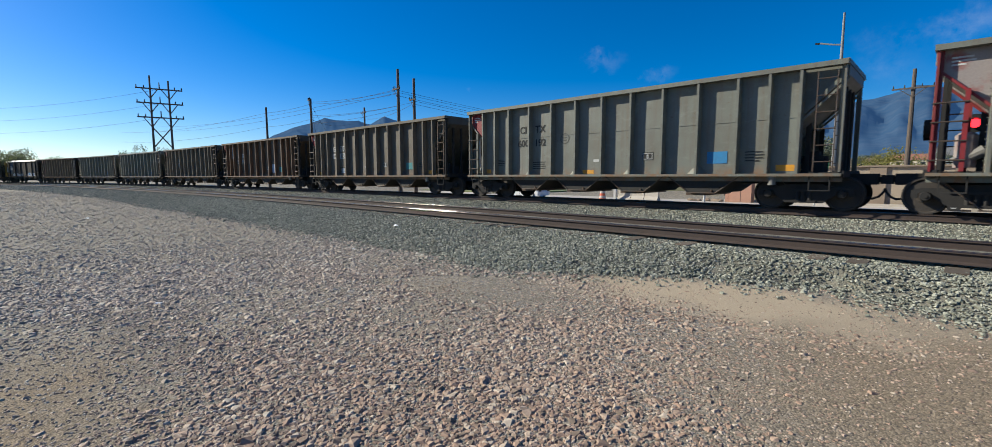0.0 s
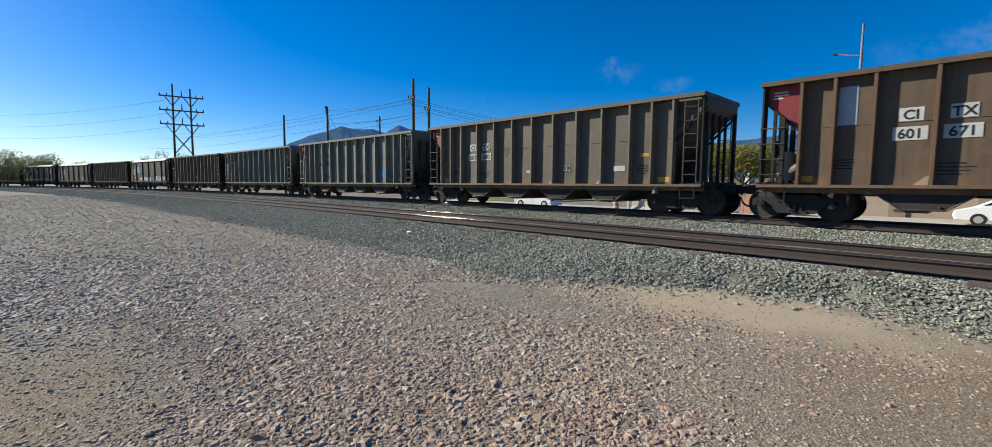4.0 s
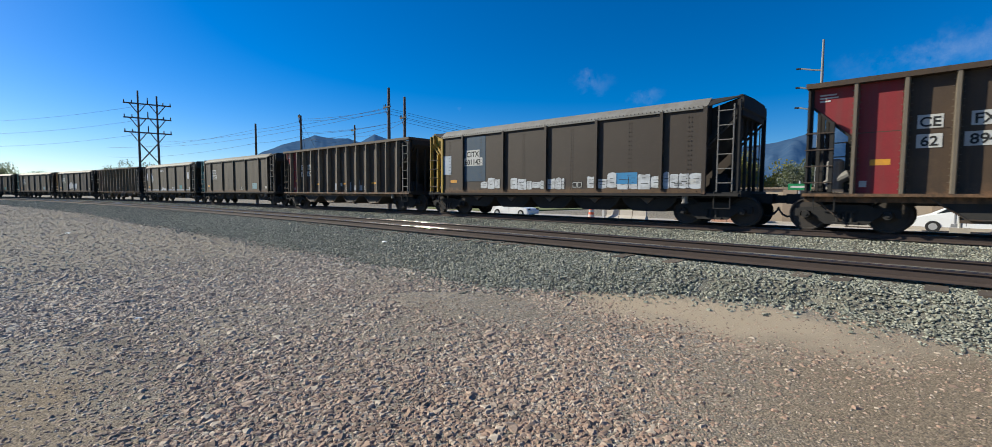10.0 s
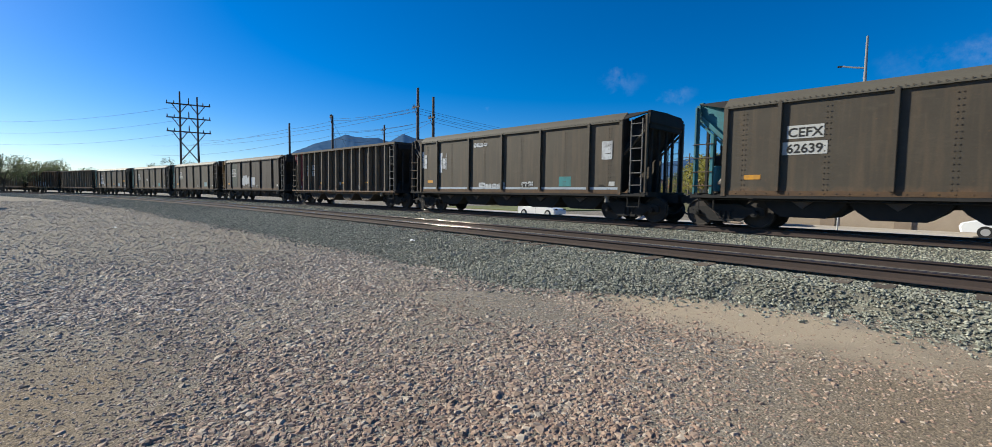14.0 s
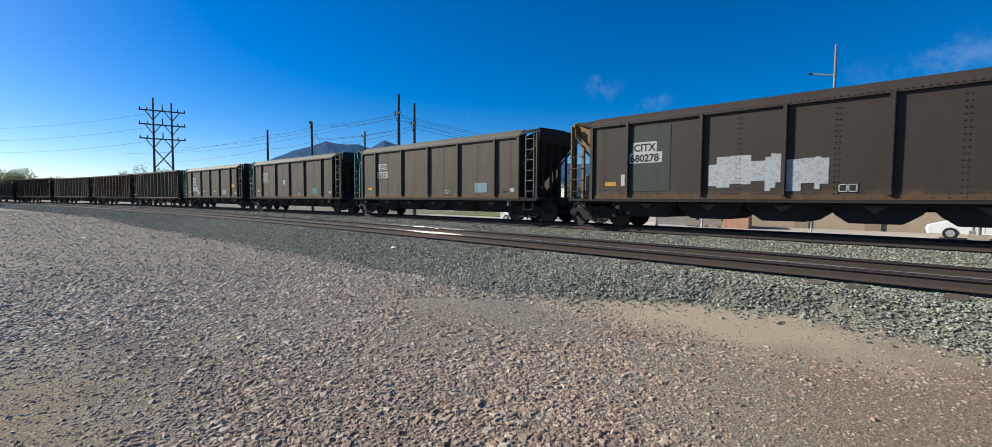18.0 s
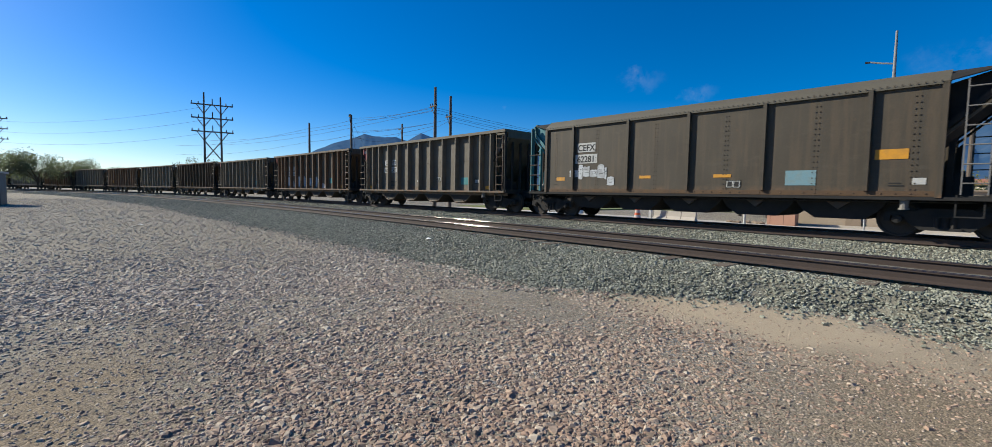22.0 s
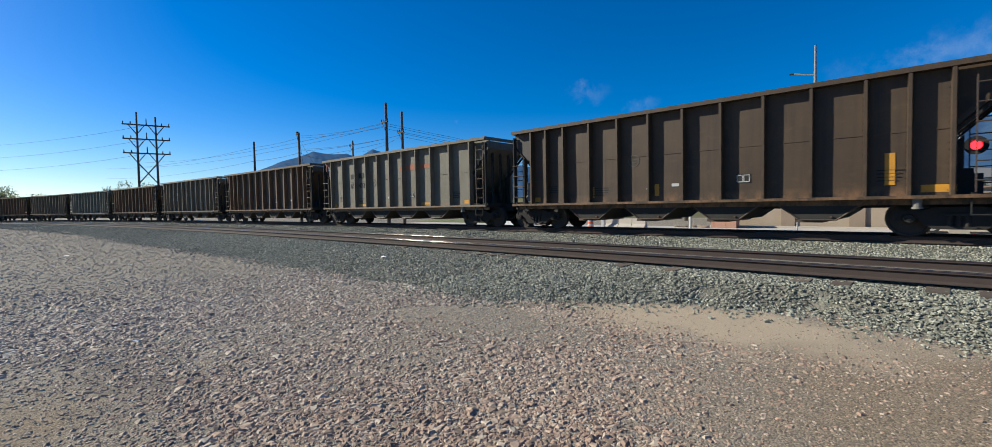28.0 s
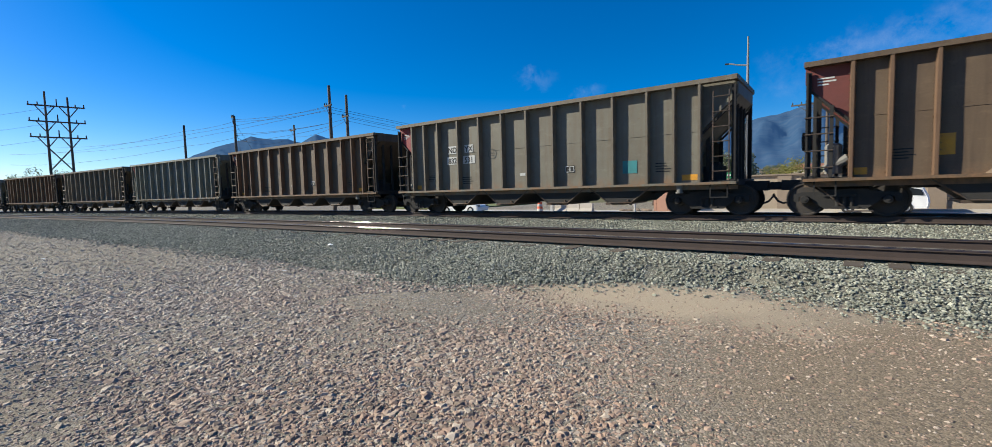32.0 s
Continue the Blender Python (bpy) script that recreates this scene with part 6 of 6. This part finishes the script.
# ---- ties ----
def build_ties():
    def tie_mesh():
        g = Geo().box(-0.115, 0.115, -1.295, 1.295, -0.16, 0.0)
        return g.mesh("tie", TIE)
    me = tie_mesh()
    for off, lo, hi in ((NEAR_Y - TRAIN_Y, -16, 60), (0.0, -12, 48)):
        track = thing("track_bed", "row of weathered wooden ties under the rails", "railway ties", "track beds")
        track["kind"] = "structure"
        s = lo
        k = 0
        while s < hi:
            x, y, th = on_track(s, off)
            z = RAIL_Z - 0.17 - 0.04 + random.uniform(-0.012, 0.008)
            ob = part("tie", me, None, track, "", pose(x, y, z, 0, 0, math.degrees(th) + random.uniform(-0.6, 0.6)))
            s += 0.50
            k += 1


build_ties()


# ---- loose stones ----
def scatter(name, places, sizes, mat, label, seed, flat=0.5, tilt=0.2):
    """Many small angular stones in one mesh; places n x 3."""
    rng = np.random.default_rng(seed)
    n = len(places)
    base = np.array([(-1, -.8, -.6), (.9, -1, -.6), (1, .85, -.6), (-.85, 1, -.6), (-.55, -.5, .7), (.7, -.15, .6), (-.1, .65, .75)]) * 0.5
    v = base[None] * (1 + rng.uniform(-0.38, 0.38, (n, 7, 3)))
    v *= (sizes[:, None] * rng.uniform(0.7, 1.3, (n, 3)))[:, None, :] * np.array((1, 1, flat))
    a = rng.uniform(0, 6.283, n)
    b = rng.uniform(-tilt, tilt, n)
    c, s = np.cos(a)[:, None], np.sin(a)[:, None]
    cb, sb = np.cos(b)[:, None], np.sin(b)[:, None]
    x, y, z = v[..., 0], v[..., 1], v[..., 2]
    y, z = y * cb - z * sb, y * sb + z * cb
    x, y = x * c - y * s, x * s + y * c
    v = np.stack([x, y, z], -1) + places[:, None, :]
    tris = np.array([(4, 5, 6), (0, 1, 4), (1, 5, 4), (1, 2, 5), (2, 6, 5), (2, 3, 6), (3, 4, 6), (3, 0, 4)])
    f = (tris[None] + 7 * np.arange(n)[:, None, None]).reshape(-1, 3)
    me = bpy.data.meshes.new(name)
    me.vertices.add(n * 7)
    me.vertices.foreach_set("co", v.reshape(-1).astype(np.float32))
    me.loops.add(f.size)
    me.loops.foreach_set("vertex_index", f.reshape(-1).astype(np.int32))
    me.polygons.add(len(f))
    me.polygons.foreach_set("loop_start", np.arange(0, f.size, 3, dtype=np.int32))
    me.polygons.foreach_set("use_smooth", np.zeros(len(f), dtype=bool))
    me.update(calc_edges=True)
    me.materials.append(mat)
    return tagged(new(name, me), label, "gravel", "", "stuff")


STONE_LOT = stones_material("lot_pebbles", (0.20, 0.155, 0.120), (0.58, 0.48, 0.375), (0.44, 0.290, 0.205), True)
STONE_BED = stones_material("ballast_stones", (0.115, 0.120, 0.094), (0.50, 0.485, 0.385), (0.275, 0.278, 0.217))


def sandiness(x, y):
    d = ((x + 1.6) / 2.6) ** 2 + ((y - 6.2) / 1.0) ** 2
    e = ((x - 1.6) / 2.6) ** 2 + ((y - 3.6) / 2.0) ** 2
    f = ((x + 4.3) / 1.7) ** 2 + ((y + 0.3) / 1.0) ** 2
    g = ((x + 5.2) / 2.6) ** 2 + ((y - 4.3) / 0.9) ** 2
    return np.clip(np.maximum.reduce([1.5 - d, 1.3 - 0.55 * e, 0.6 * (1.4 - f), 0.75 * (1.3 - g)]), 0, 1)


def build_stones():
    rng = np.random.default_rng(5)
    n = 175000
    r = 0.3 + 12.5 * rng.random(n) ** 1.0
    az = np.radians(np.where(rng.random(n) < 0.94, rng.uniform(-18, 104, n), rng.uniform(0, 360, n)))
    x, y = -r * np.sin(az), r * np.cos(az)
    patch = np.array([noise.noise((float(p) * 0.55, float(q) * 0.55, 2.0)) + 0.5 * noise.noise((float(p) * 1.7, float(q) * 1.7, 4.0)) for p, q in zip(x, y)])
    open_ground = np.interp(r, [3.8, 5.4, 13], [1.5, 0.85, 0.65]) + 0.4 * np.clip((-x - 5.0) / 2.0, 0, 1) * np.interp(r, [7.0, 12.5], [1.0, 0.0])
    open_ground *= np.interp(r, [9.0, 12.8], [1.0, 0.30])
    keep = (rng.random(n) < np.clip(0.62 + 0.6 * patch, 0.06, 1) * open_ground * (1 - 0.97 * sandiness(x, y))) & (y < 7.6)
    x, y, r = x[keep], y[keep], r[keep]
    size = np.clip(rng.lognormal(math.log(0.030), 0.36, len(x)), 0.010, 0.075) * (1 - 0.35 * sandiness(x, y)) * (1 + 0.07 * np.clip(r - 4, 0, 6))
    z = np.array([ground_height(float(p), float(q)) for p, q in zip(x, y)]) + size * 0.05
    scatter("pebbles", np.stack([x, y, z], -1), size, STONE_LOT, "brown and grey pebbles lying on the lot", 6)
    n = 100000
    r = 1.3 + 6.5 * rng.random(n) ** 0.9
    az = np.radians(rng.uniform(-16, 102, n))
    x, y = -r * np.sin(az), r * np.cos(az)
    keep = (y < 7.0) & (rng.random(n) < 0.55 - 0.35 * sandiness(x, y))
    x, y = x[keep], y[keep]
    size = np.clip(rng.lognormal(math.log(0.013), 0.35, len(x)), 0.006, 0.026)
    z = np.array([ground_height(float(p), float(q)) for p, q in zip(x, y)]) + size * 0.1
    scatter("fine_gravel", np.stack([x, y, z], -1), size, STONE_LOT, "fine tan grit between the pebbles", 9)
    n = 105000
    r = 7 + 63 * rng.random(n) ** 1.35
    az = np.radians(rng.uniform(40, 108, n))
    x, y = -r * np.sin(az), r * np.cos(az)
    keep = y < 5.6 - 0.001 * x * x
    x, y = x[keep], y[keep]
    size = np.clip(rng.lognormal(math.log(0.032), 0.35, len(x)), 0.015, 0.09) * np.interp(np.hypot(x, y), [10, 60], [1.0, 1.7])
    z = np.array([ground_height(float(p), float(q)) for p, q in zip(x, y)]) + size * 0.1
    scatter("scattered_pebbles", np.stack([x, y, z], -1), size, STONE_LOT, "scattered brown pebbles over the far lot", 8)
    # ballast
    n = 180000
    u = rng.random(n)
    s = np.where(u < 0.42, rng.uniform(-7, 7, n), np.where(u < 0.76, rng.uniform(7, 30, n), 30 + 90 * rng.random(n) ** 1.4))
    a = np.where(rng.random(n) < 0.76, rng.uniform(-5.4, -0.86, n), rng.uniform(0.9, 6.4, n))
    x0, y0, th = np.interp(s, _ss, _x), np.interp(s, _ss, _y), np.interp(s, _ss, _th)
    off = NEAR_Y - TRAIN_Y + a
    t = np.array([toe(float(q)) for q in s])
    keep = (a > -t - 0.8 * rng.random(n) ** 6)
    s, a, x0, y0, th, off, t = (q[keep] for q in (s, a, x0, y0, th, off, t))
    # bed height across
    z = np.zeros(len(s))
    for i in range(len(s)):
        tt = t[i]
        z[i] = np.interp(a[i], [-tt, -tt + 0.25, -(tt + 1.35) / 2, -1.60, -1.35, -0.8, -0.45, 0.45, 1.35, 2.1, 4.2, 5.2, 6.0, 8.9], [0.0, 0.035, 0.15, 0.255, 0.285, 0.295, 0.36, 0.36, 0.325, 0.27, 0.22, 0.27, 0.315, 0.315])
    size = np.clip(rng.lognormal(math.log(0.030), 0.28, len(s)), 0.014, 0.06) * np.interp(s, [-2, 4, 20, 80], [0.85, 1.1, 1.45, 2.6]) * np.where(a > 0.5, 1.25, 1.0)
    x, y = x0 - off * np.sin(th), y0 + TRAIN_Y + off * np.cos(th)
    scatter("ballast_stones", np.stack([x, y, z + 0.011 + size * 0.12], -1), size, STONE_BED, "angular grey ballast stones beside the rails", 7, 0.62, 0.4)


build_stones()
motions()
